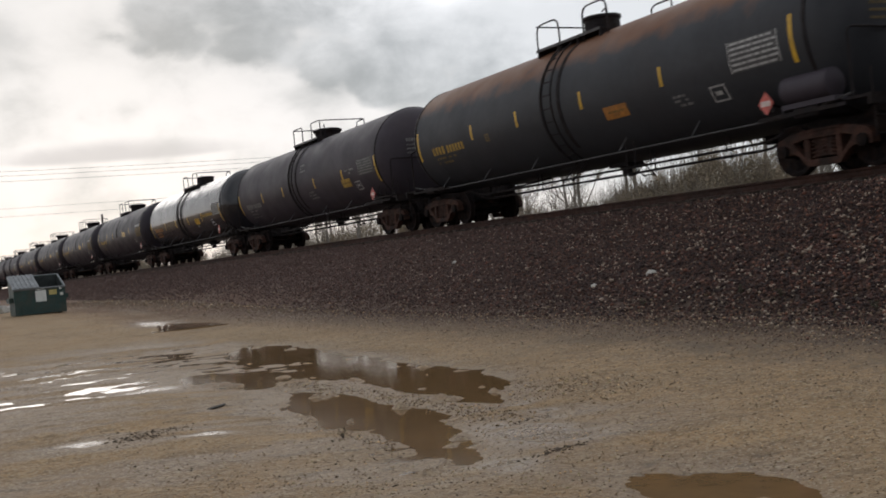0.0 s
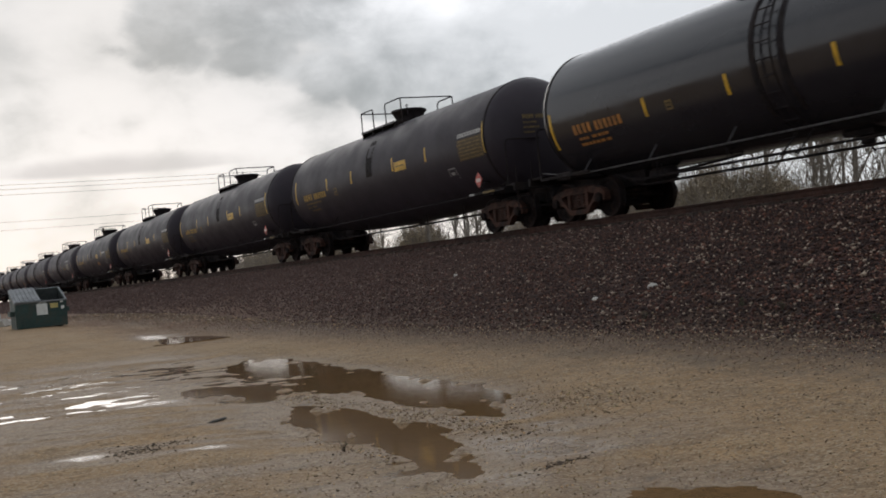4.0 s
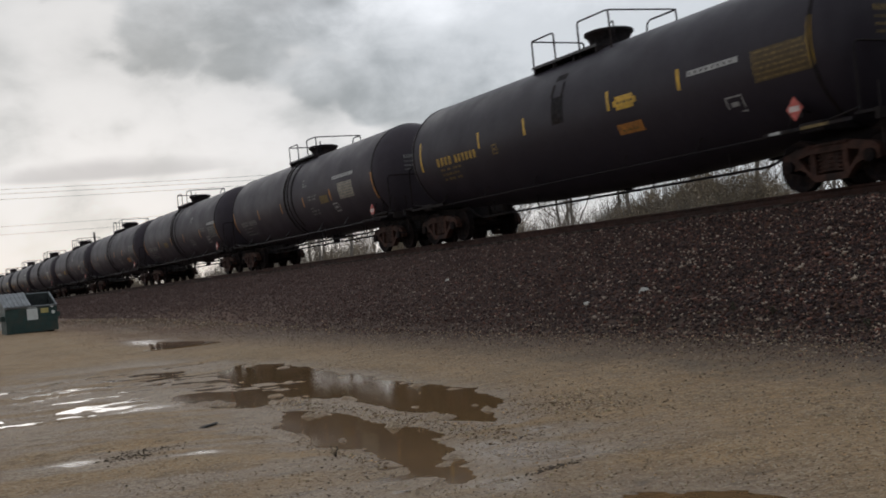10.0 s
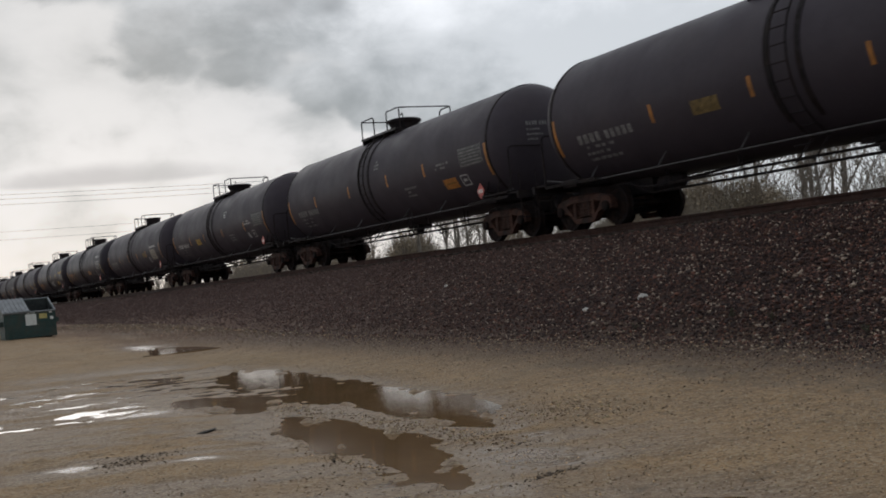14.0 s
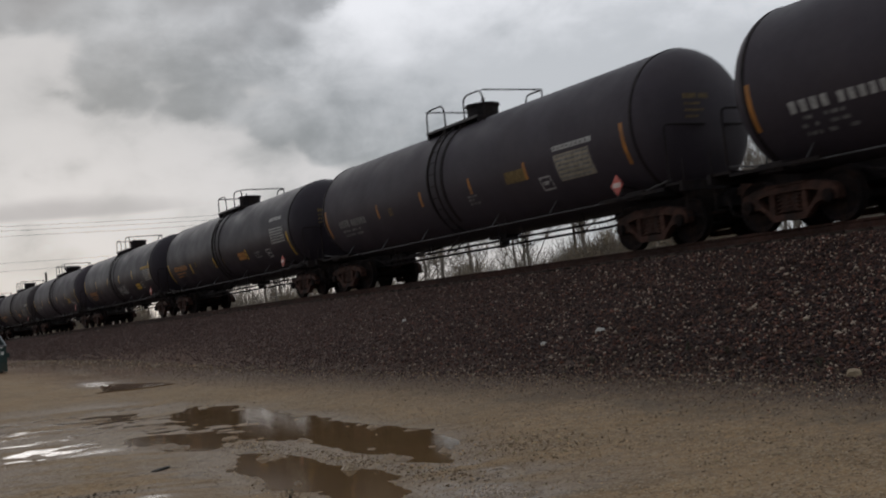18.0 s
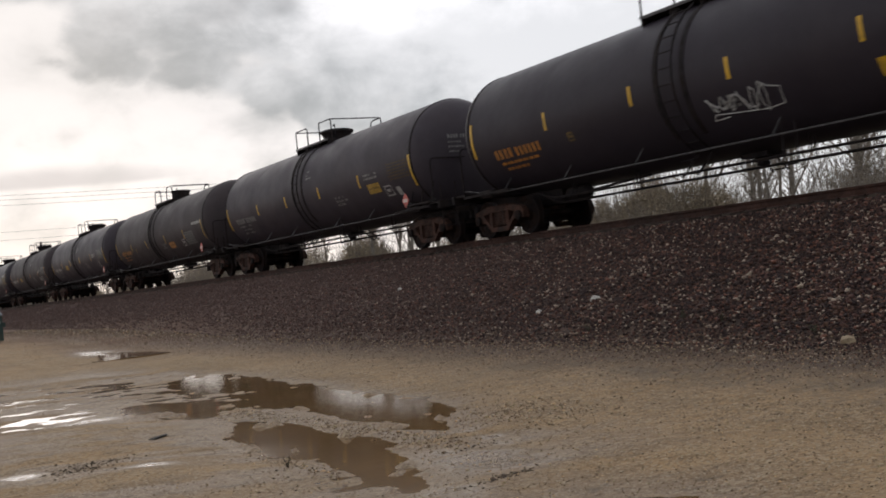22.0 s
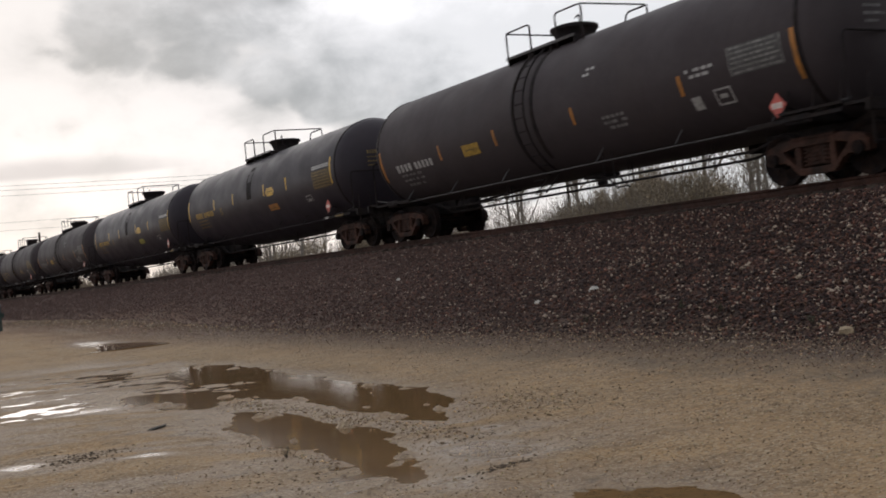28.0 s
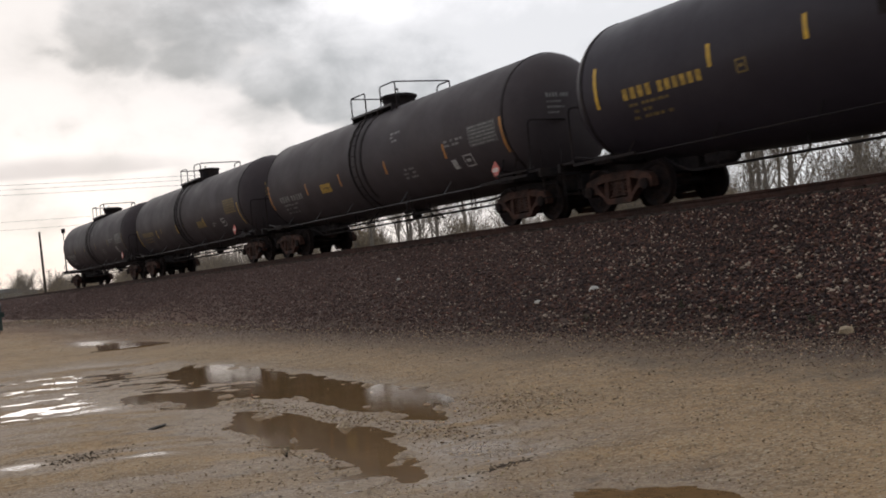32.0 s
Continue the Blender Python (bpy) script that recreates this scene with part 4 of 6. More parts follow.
def diamond(car, x, z, s=0.19, lift=0.07):
    y = -1.44
    bm = bmesh.new()
    c = [(x - s, z), (x, z - s * 1.15), (x + s, z), (x, z + s * 1.15)]
    f = [bm.verts.new((a, y, b)) for a, b in c]
    g = [bm.verts.new((a, y + 0.012, b)) for a, b in c]
    bm.faces.new(f); bm.faces.new(g[::-1])
    for i in range(4):
        bm.faces.new((f[i], g[i], g[(i + 1) % 4], f[(i + 1) % 4]))
    p = part("placard", bm, M["red"], car, "red and white diamond hazard placard")
    bm = bmesh.new()
    box(bm, x - s * 0.62, x + s * 0.62, y - 0.008, y - 0.003, z - s * 0.26, z + s * 0.26)
    part("placard_band", bm, M["pink"], p)
    bm = bmesh.new()
    box(bm, x - s * 0.8, x + s * 0.8, y + 0.014, y + 0.04, z - s * 0.9, z + s * 0.5)
    tube(bm, [(x, y + 0.03, z), (x, -0.9, z - 0.1)], 0.02, 5)
    part("placard_holder", bm, M["steel"], p)


def frame_mark(car, x, z, w, h, mat, t=0.035):
    def fill(bm):
        patch_on(bm, x - w / 2, x + w / 2, z + h / 2 - t, z + h / 2, 0.006, 1)
        patch_on(bm, x - w / 2, x + w / 2, z - h / 2, z - h / 2 + t, 0.006, 1)
        patch_on(bm, x - w / 2, x - w / 2 + t, z - h / 2 + t, z + h / 2 - t, 0.006, 2)
        patch_on(bm, x + w / 2 - t, x + w / 2, z - h / 2 + t, z + h / 2 - t, 0.006, 2)
        patch_on(bm, x - w / 4, x + w / 5, z - h / 9, z + h / 7, 0.006, 1)
    marking(car, "square_stencil", mat, fill)


def text_block(car, x, z, rows, mat, h=0.055, gap=0.10, rng=None, name="stencil_text"):
    def fill(bm):
        for i, n in enumerate(rows):
            bars(bm, x, z - i * gap, [rng.choice((0.14, 0.10, 0.2, -0.08)) for _ in range(n)], h, 0.02, 0.85)
    tagged(marking(car, name, mat, fill), kind="stuff")


def number(car, mat, x, z, h=0.24, w=0.20, gap=0.025, groups=(4, 6), rows=3, sub=None, rng=None):
    """Reporting mark and number as plain bars, with small lines below."""
    q = x
    for i, g in enumerate(groups):
        k = 1.0 if i == 0 else 0.92
        for _ in range(g):
            marking(car, "character", mat, lambda bm: patch_on(bm, q, q + w * 0.74 * k, z - h / 2, z + h * (k - 0.5), 0.006, 2))
            q += (w + gap) * k
        q += w * 0.6
    if sub:
        text_block(car, x + 0.1, z - h * 1.0, [8 - i % 2 for i in range(rows)], sub, 0.06, 0.13, rng)


def sign_on(car, x, z, w=0.80, h=0.27, mat="yellow", round_ends=False):
    """A warning sign: coloured plate with a line of small dark bars."""
    bm = bmesh.new()
    if round_ends:
        patch_on(bm, x - w / 2, x + w / 2, z - h * 0.22, z + h * 0.22, 0.007, 2)
        patch_on(bm, x - w * 0.38, x + w * 0.38, z + h * 0.22, z + h / 2, 0.007, 1)
        patch_on(bm, x - w * 0.38, x + w * 0.38, z - h / 2, z - h * 0.22, 0.007, 1)
    else:
        patch_on(bm, x - w / 2, x + w / 2, z - h / 2, z + h / 2, 0.007, 3)
    p = part("warning_sign", bm, M[mat], car)
    bm = bmesh.new()
    q = x - w * 0.32
    for b in (0.10, 0.07, 0.12, 0.08, 0.10):
        patch_on(bm, q, q + b * 0.8, z - 0.02, z + 0.025, 0.010, 1)
        q += b + 0.02
    tagged(part("sign_text", bm, M["dimgold"], p), kind="stuff")


def long_label(car, x0, x1, z, mat="white", h=0.11):
    """A long stencilled label: one pale strip with a line of fine dark bars along it."""
    p = marking(car, "stencil_label", mat, lambda bm: patch_on(bm, x0, x1, z - h / 2, z + h / 2, 0.006, 1))
    bm = bmesh.new()
    q = x0 + 0.05
    while q < x1 - 0.1:
        patch_on(bm, q, q + 0.05, z - h * 0.22, z + h * 0.2, 0.009, 1)
        q += 0.16
    tagged(part("label_text", bm, M["whitepanel" if mat == "white" else "dimgold"], p), kind="stuff")


def data_box(car, x, z, w, h, mat, rng, fillmat=None):
    """A stencilled table: outline and rows of small bars, on an optional painted panel."""
    if fillmat:
        marking(car, "stencil_panel", fillmat, lambda bm: patch_on(bm, x - w / 2, x + w / 2, z - h / 2, z + h / 2, 0.004, 5))

    def fill(bm):
        n = 6
        for e in (-1, 1):
            patch_on(bm, x + e * w / 2 - 0.012, x + e * w / 2 + 0.012, z - h / 2, z + h / 2, 0.006, 4)
        for i in range(n):
            zz = z - h / 2 + h * (i + 0.5) / n
            q = x - w / 2 + 0.05
            while q < x + w / 2 - 0.12:
                b = rng.choice((0.10, 0.16, 0.24))
                patch_on(bm, q, min(q + b, x + w / 2 - 0.03), zz - h / n * 0.22, zz + h / n * 0.22, 0.006, 1)
                q += b + 0.03
    tagged(marking(car, "stencil_table", mat, fill), kind="stuff")


def head_text(car, mat, rng):
    """Small lines on the round end that faces forward."""
    bm = bmesh.new()
    for i, (n, h, w) in enumerate(((7, 0.11, 0.075), (5, 0.05, 0.07), (6, 0.05, 0.07), (4, 0.05, 0.07))):
        z = TANK_Z + 0.36 - i * 0.13
        y = -0.70
        for k in range(n):
            y1 = y + w * 0.75
            v = []
            for yy, zz in ((y, z), (y1, z), (y1, z + h), (y, z + h)):
                r = math.hypot(yy, zz - TANK_Z) / TANK_R
                a = math.asin(min(1, r ** (1 / 0.82)))
                v.append(bm.verts.new((TANK_L + HEAD * math.cos(a) + 0.012, yy, zz)))
            bm.faces.new(v)
            y += w + (0.05 if i == 0 and k == 3 else 0.01)
    tagged(part("head_lettering", bm, M[mat], car), kind="stuff")


def mark_wide(car, rng, xs, back=0.0, low=None, tag=None):
    """Yellow livery of the black flared-hatch cars. back: how far the marks of the head end are set back."""
    zs = 2.52
    for x, h in ((-7.1 - 0.3 * (back > 0.2), 0.85), (min(7.56, 7.62 - back), 0.85)):
        stripe(car, x, zs, h)
    for x in xs:
        stripe(car, x, zs, 0.42)
    number(car, "gold", xs[0] - 2.45, 2.24, 0.23, 0.20, 0.025, (4, 6), 3, "dimgold", rng)
    frame_mark(car, xs[0] + 0.72, 2.19, 0.26, 0.26, "dimgold", 0.04)
    if low:
        sign_on(car, xs[2] + 0.56, 2.41, 0.78, 0.29, "yellow", True)
        sign_on(car, xs[2] + 0.52, 1.82, 0.84, 0.29, low)
    else:
        sign_on(car, xs[2] + 0.55, 2.42, 0.84, 0.29)
    if tag:
        long_label(car, tag, tag + 1.38, 2.57)
    else:
        long_label(car, 6.20 - back, 7.50 - back, 2.74)
    data_box(car, 6.85 - back, 2.34, 1.3, 0.58, "dimgold", rng, "goldpanel")
    frame_mark(car, 5.52 - back, 1.78, 0.44, 0.32, "white", 0.03)
    diamond(car, 6.97 - back, 1.44)
    # dark patches under the platform: the ladder and its legs' shadows, painted on
    marking(car, "ladder_plate", "steel", lambda bm: [patch_on(bm, -0.28, 0.20, 2.35, 2.98, 0.004, 5), patch_on(bm, -0.34, -0.24, 2.98, 3.30, 0.004, 3), patch_on(bm, 0.08, 0.16, 2.98, 3.30, 0.004, 3), patch_on(bm, -0.30, 0.12, 3.38, 3.52, 0.004, 2)])
    for x0, x1, mat in ((6.35, 6.62, "white"), (7.1, 7.7, "dimgold")):
        bm = bmesh.new()
        box(bm, x0, x1, -1.482, -1.4775, 1.048, 1.102)
        part("sill_reflector", bm, M[mat], car)
    head_text(car, "dimgold", rng)


def mark_band(car, rng, tape="orange", sign=None, panel=None, num="white", xs=(-4.35, -1.68, 1.18, 4.22), zs=2.22, frame_x=5.75, texts=(0.5, 2.4, 4.6), table=(6.6, 2.30), label=None, tag=None, front=6.9, ink="dimwhite"):
    """White livery of the banded cars."""
    for x in (-7.47, 7.46):
        stripe(car, x, 2.14, 0.85, tape)
    for x in xs:
        stripe(car, x, zs, 0.38, tape)
    bright = "white" if num == "white" else "dimwhite"
    number(car, num, -6.68, 1.98, 0.20, 0.19, 0.03, (4, 5), 3, "dimwhite", rng)
    for x, z, rows, mat in ((texts[0], 3.0, (3, 2, 3), bright), (texts[1], 1.92, (5, 5, 5), "dimwhite"), (texts[2], 2.34, (6, 5), bright)):
        text_block(car, x, z, rows, mat, 0.06, 0.11, rng)
    if panel:
        data_box(car, table[0], table[1], 1.25, 0.55, "dimwhite", rng, panel)
    else:
        data_box(car, table[0], table[1], 1.2, 0.52, ink, rng, "whitepanel" if ink == "dimwhite" else None)
    if label:
        long_label(car, *label)
    if sign:
        sign_on(car, sign[0], sign[1], 0.76, 0.28, sign[2])
    if tag:
        marking(car, "white_tag", "white", lambda bm: patch_on(bm, tag[0] - 0.12, tag[0] + 0.12, tag[1] - 0.12, tag[1] + 0.12, 0.006, 2))
    frame_mark(car, frame_x, 1.76, 0.42, 0.30, "white")
    diamond(car, front, 1.36)
    head_text(car, "dimwhite", rng)


def mark_old(car, rng, tape="yellow", num="gold", ink="white", xs=(-4.2, -1.0, 0.04, 2.86), zs=1.95, sign=(2.34, 1.9, "gold"), table=(6.34, 2.31), panel="whitepanel", label=None, frame_x=5.1, note=3.7, front=6.45, num_z=2.05):
    """Mixed yellow and white livery of the older drum-hatch cars."""
    for x in (-7.42, 7.25):
        stripe(car, x, zs, 0.85, tape)
    for x in xs:
        stripe(car, x, zs, 0.40, tape)
    number(car, num, -6.6, num_z, 0.22, 0.165, 0.02, (4, 6), 2, "dim" + num if num in ("gold", "white") else num, rng)
    frame_mark(car, xs[0] + 0.75, num_z, 0.2, 0.2, "dimgold", 0.04)
    sign_on(car, sign[0], sign[1], 0.82, 0.28, sign[2])
    data_box(car, table[0], table[1], 1.24, 0.58, ink, rng, panel)
    if label:
        long_label(car, *label)
    text_block(car, note, 1.90, [3, 3, 3], "dimwhite", 0.05, 0.09, rng)
    frame_mark(car, frame_x, 1.77, 0.42, 0.31, "white")
    diamond(car, front, 1.36)
    head_text(car, "dimgold", rng)


def scribble(car, rng):
    """A loose white spray tag, as a plain zigzag."""
    bm = bmesh.new()
    pts = []
    for i in range(37):
        # loops first, then taller slanting strokes, and a tail that runs back under them
        q = i / 36
        tall = 0.11 + 0.17 * q * q
        pts.append((0.42 + 1.45 * q + 0.14 * math.sin(i * 1.05), 1.80 - 0.04 * q + tall * math.cos(i * 1.42) + rng.uniform(-0.04, 0.04)))
    pts += [(2.15, 1.86), (2.10, 1.58), (1.7, 1.55), (1.0, 1.60), (0.5, 1.64), (0.42, 1.54), (0.8, 1.56)]
    for (xa, za), (xb, zb) in zip(pts, pts[1:]):
        n = 4
        line = []
        for i in range(n + 1):
            z = za + (zb - za) * i / n
            q = math.asin((z - TANK_Z) / TANK_R)
            line.append((xa + (xb - xa) * i / n, -(TANK_R + 0.004) * math.cos(q), TANK_Z + (TANK_R + 0.004) * math.sin(q)))
        tube(bm, line, 0.013, 4)
    part("spray_tag", bm, M["white"], car, "white spray-paint scrawl")


CAR_NOW = {}
LIVERY = {   # number from the head end: family, paint, label
    1: ("wide", "black", "black tank car with yellow markings and flared hatch"),
    2: ("old", "rusty", "dark grey tank car with rust-brown top and ladder"),
    3: ("band", "charcoal", "black tank car with bright yellow tape and banded middle"),
    4: ("old", "silver", "glossy grey tank car with drum hatch and yellow signs"),
    5: ("wide", "black", "black tank car with yellow markings and flared hatch"),
    6: ("wide", "black", "black tank car with yellow markings and flared hatch"),
    7: ("wide", "black", "black tank car with yellow markings and flared hatch"),
    8: ("wide", "black", "black tank car with two yellow signs beside the ladder"),
    9: ("band", "charcoal", "black tank car with orange tape and a beige panel"),
    10: ("band", "charcoal", "dark tank car with faded orange tape and white stencils"),
    11: ("band", "charcoal", "dark tank car with orange tape and an orange sign"),
    12: ("band", "charcoal", "dark tank car with white number and orange tape"),
    13: ("old", "charcoal", "sooty tank car with drum hatch and a beige panel"),
    14: ("old", "black", "black tank car with drum hatch and white stencil table"),
    15: ("old", "black", "black tank car with a white spray scrawl on its side"),
    16: ("band", "charcoal", "black tank car with bright yellow tape and banded middle"),
    17: ("old", "dust_haze", "dusty dark tank car with orange number and drum hatch"),
    18: ("band", "charcoal", "dark tank car with yellow tape and white number"),
    19: ("band", "dust_haze", "dusty grey-black tank car with orange tape"),
    20: ("wide", "black", "black tank car with two yellow signs beside the ladder"),
    21: ("wide", "black", "black tank car with two yellow signs beside the ladder"),
    22: ("band", "dust_haze", "dusty dark tank car with dull orange tape"),
    23: ("old", "dust_haze", "dusty dark tank car with yellow tape at its ends"),
    24: ("band", "dust_haze", "last dusty tank car with a marker pole on its end"),
}


# the pull on the couplings is a little uneven
SLACK_T = (0, 1, 2, 3, 5, 7, 8, 9, 10, 11, 13, 14, 15, 15.5, 17, 18, 18.5, 19, 20, 21, 21.5, 22, 22.5, 23, 25, 27, 28, 29, 31, 32)
SLACK_X = (0, -0.1, 0, -0.05, 0, 0.05, 0.15, 0.2, 0.3, 0.15, 0, -0.2, -0.25, -0.12, -0.55, -0.9, -0.5, -0.42, 0, -0.08, 0.02, -0.20, 0.17, 0.046, 0.07, 0, -0.1, 0, -0.1, 0.1)


def car_x(k, t):
    """Centre of car k along the track at t seconds: the train gains a little speed."""
    u = t / CLIP
    return 15.65 - CAR_PITCH * k + 345.5 * u + 9.88 * u * u + float(np.interp(t, SLACK_T, SLACK_X))


def build_train():
    proto = {}
    for k in range(1, CARS + 1):
        family, paint, label = LIVERY[k]
        if family not in proto:
            proto[family] = build_car(family)
            car = proto[family]
        else:
            src = proto[family]
            car = copy_thing(src[0], Matrix())
        if not isinstance(proto[family], tuple):
            # an unmarked copy serves as the pattern for the later ones
            proto[family] = (proto[family],)
        CAR_NOW[k] = car
    for k, car in CAR_NOW.items():
        family, paint, label = LIVERY[k]
        tank = next(o for o in car.children if o.name.startswith("tank") and not o.name.startswith("tank_"))
        tank.material_slots[0].link = "OBJECT"
        tank.material_slots[0].material = M[paint]
        tagged(car, label, "tank car", "tank cars of the train")
        rng = random.Random(100 + k)
        if family == "old" and k != 2:
            # only one of the older cars still carries its side air tank
            for o in [o for o in car.children if o.name.startswith("air_tank")]:
                bpy.data.objects.remove(o)
        if family == "wide":
            xs = {5: (-3.85, -1.57, 1.77, 4.08), 6: (-3.96, -1.82, 1.54, 3.58), 20: (-4.05, -1.82, 1.47, 3.58), 21: (-3.85, -1.66, 1.75, 4.06)}.get(k, (-3.73, -1.50, 1.90, 4.20))
            mark_wide(car, rng, xs, {6: 0.38, 20: 0.38, 21: 0.14, 5: 0.1}.get(k, 0.0), {8: "orange", 20: "orange", 21: "olive"}.get(k), 4.48 if k == 8 else None)
        elif k == 3:
            mark_band(car, rng, "yellow", (4.76, 1.93, "gold"), num="dimwhite", xs=(-4.29, -1.67, 1.86, 4.60), texts=(0.55, 1.0, 4.8), frame_x=5.66, table=(6.65, 2.32), front=6.85)
        elif k == 16:
            mark_band(car, rng, "yellow", (5.05, 1.92, "gold"), num="dimwhite", xs=(-4.24, -1.55, 1.27, 4.23), texts=(0.4, 2.3, 4.6), frame_x=5.84, table=(6.72, 2.25), front=6.85, tag=(6.39, 1.69), ink="goldpanel")
        elif k == 9:
            mark_band(car, rng, "orange", (3.18, 2.13, "dimgold"), "beige", "dimwhite", (-4.15, -1.32, 1.17, 3.82), frame_x=4.01, texts=(1.25, 1.65, 1.7), table=(5.23, 2.26), label=(4.17, 6.0, 2.76), front=7.05)
        elif k == 10:
            mark_band(car, rng, "orange", (-2.47, 2.02, "dimgold"), None, "dimwhite", (-4.03, -1.21, 1.46, 4.68), 2.13, 5.77, (3.2, 2.5, 4.9), (6.76, 2.08), (6.18, 7.5, 2.48), front=7.2)
        elif k == 11:
            mark_band(car, rng, "orange", (5.17, 1.76, "orange"), None, "dimwhite", (-4.77, -1.69, 1.35, 3.88), 2.30, 6.0, (0.5, 2.4, 4.6), (6.64, 2.35), front=6.85)
        elif k == 24:
            mark_band(car, rng, "dimgold", None, None, "dimwhite")
        elif k == 23:
            mark_old(car, rng, "gold", "dimgold", "dimgold", sign=(2.34, 1.9, "dimgold"), panel="goldpanel")
        elif k == 18:
            mark_band(car, rng, "yellow", (-2.9, 2.0, "gold"))
        elif family == "band":
            mark_band(car, rng, "orange", (-2.79, 2.0, "gold"), num="white" if k in (12, 19) else "dimwhite", xs=(-4.26, -1.66, 1.40, 4.72), zs=2.12, texts=(1.9, 2.3, 4.8), frame_x=5.67, tag=(4.99, 1.74))
        elif k == 2:
            mark_old(car, rng, "yellow", "gold", "white", (-4.23, -1.92, 0.87, 3.70), 2.37, (2.02, 1.93, "orange"), (6.31, 2.33), frame_x=5.18, note=3.9, front=6.4, num_z=2.13)
        elif k == 4:
            mark_old(car, rng, "yellow", "orange", "white", (-3.94, -1.47, 1.15, 3.88), 2.13, (2.91, 1.99, "yellow"), (6.65, 2.36), label=(4.04, 5.93, 2.18, "gold", 0.12), frame_x=5.52, note=2.6, front=6.6)
        elif k == 13:
            mark_old(car, rng, "orange", "dimwhite", "dimwhite", (-3.87, -1.25, 1.27, 3.71), 2.15, (3.26, 2.09, "dimgold"), (5.5, 2.02), "beige", (4.88, 6.27, 2.45), 4.33, 1.0, 6.8)
        elif k == 15:
            mark_old(car, rng, "yellow", "orange", "white", (-4.39, -1.50, 1.14, 3.96), 2.38, (4.50, 1.75, "yellow"), (6.8, 2.20), label=(5.8, 7.5, 2.58, "gold", 0.13), frame_x=5.35, note=0.75, front=6.95, num_z=1.92)
            scribble(car, rng)
        elif k == 17:
            mark_old(car, rng, "gold", "orange", "dimwhite", (-4.49, -1.66, 1.58, 4.53), 2.10, (2.38, 1.78, "orange"), (5.2, 1.90), label=(6.0, 7.2, 2.45), frame_x=4.17, note=0.9, front=6.7, num_z=1.92)
        elif k == 14:
            mark_old(car, rng, num="orange", sign=(2.34, 1.90, "orange"), zs=1.92, label=(5.71, 6.88, 2.90))
        else:
            mark_old(car, rng, label=(5.7, 6.9, 2.92))
        car.matrix_basis = pose(car_x(k, 0), TRACK_Y, RAIL_Z)
    # marker pole and lamp on the last car's tail
    last = CAR_NOW[CARS]
    bm = bmesh.new()
    tube(bm, [(-8.72, -1.25, 0.9), (-8.72, -1.25, 3.75)], 0.03, 6)
    pole = part("marker_pole", bm, M["steel"], last)
    bm = bmesh.new()
    spin(bm, [(0.06, 3.7), (0.13, 3.74), (0.13, 3.98), (0.06, 4.02)], "z", 10, (-8.72, -1.25, 0))
    part("marker_lamp", bm, M["steel"], pole)


build_train()


# ---- loose stones ----
def stones(name, label, pts, sizes, mat, squash=0.7, seed=5):
    """Broken stones: jittered eight-faced pieces lying on the ground, one object of kind stuff."""
    rng = np.random.RandomState(seed)
    n = len(pts)
    base = np.array([(1, 0, 0), (-1, 0, 0), (0, 1, 0), (0, -1, 0), (0, 0, 1), (0, 0, -1)], float)
    tri = np.array([(0, 2, 4), (2, 1, 4), (1, 3, 4), (3, 0, 4), (2, 0, 5), (1, 2, 5), (3, 1, 5), (0, 3, 5)])
    v = base[None] * rng.uniform(0.55, 1.15, (n, 6, 1)) + rng.uniform(-0.25, 0.25, (n, 6, 3))
    q = rng.normal(size=(n, 4))
    q /= np.linalg.norm(q, axis=1, keepdims=True)
    w, x, y, z = q.T
    R = np.stack([1 - 2 * (y * y + z * z), 2 * (x * y - z * w), 2 * (x * z + y * w), 2 * (x * y + z * w), 1 - 2 * (x * x + z * z), 2 * (y * z - x * w),
                  2 * (x * z - y * w), 2 * (y * z + x * w), 1 - 2 * (x * x + y * y)], 1).reshape(n, 3, 3)
    v = np.einsum("nij,nkj->nki", R, v)
    v[:, :, 2] *= squash
    v = v * sizes[:, None, None] + pts[:, None, :]
    f = (tri[None] + np.arange(n)[:, None, None] * 6).reshape(-1, 3)
    me = bpy.data.meshes.new(name)
    me.vertices.add(n * 6)
    me.vertices.foreach_set("co", v.ravel())
    me.loops.add(f.size)
    me.loops.foreach_set("vertex_index", f.ravel().astype(np.int32))
    me.polygons.add(len(f))
    me.polygons.foreach_set("loop_start", np.arange(0, f.size, 3, dtype=np.int32))
    me.update(calc_edges=True)
    me.materials.append(mat)
    return tagged(new(name, me), label, "stones", kind="stuff")


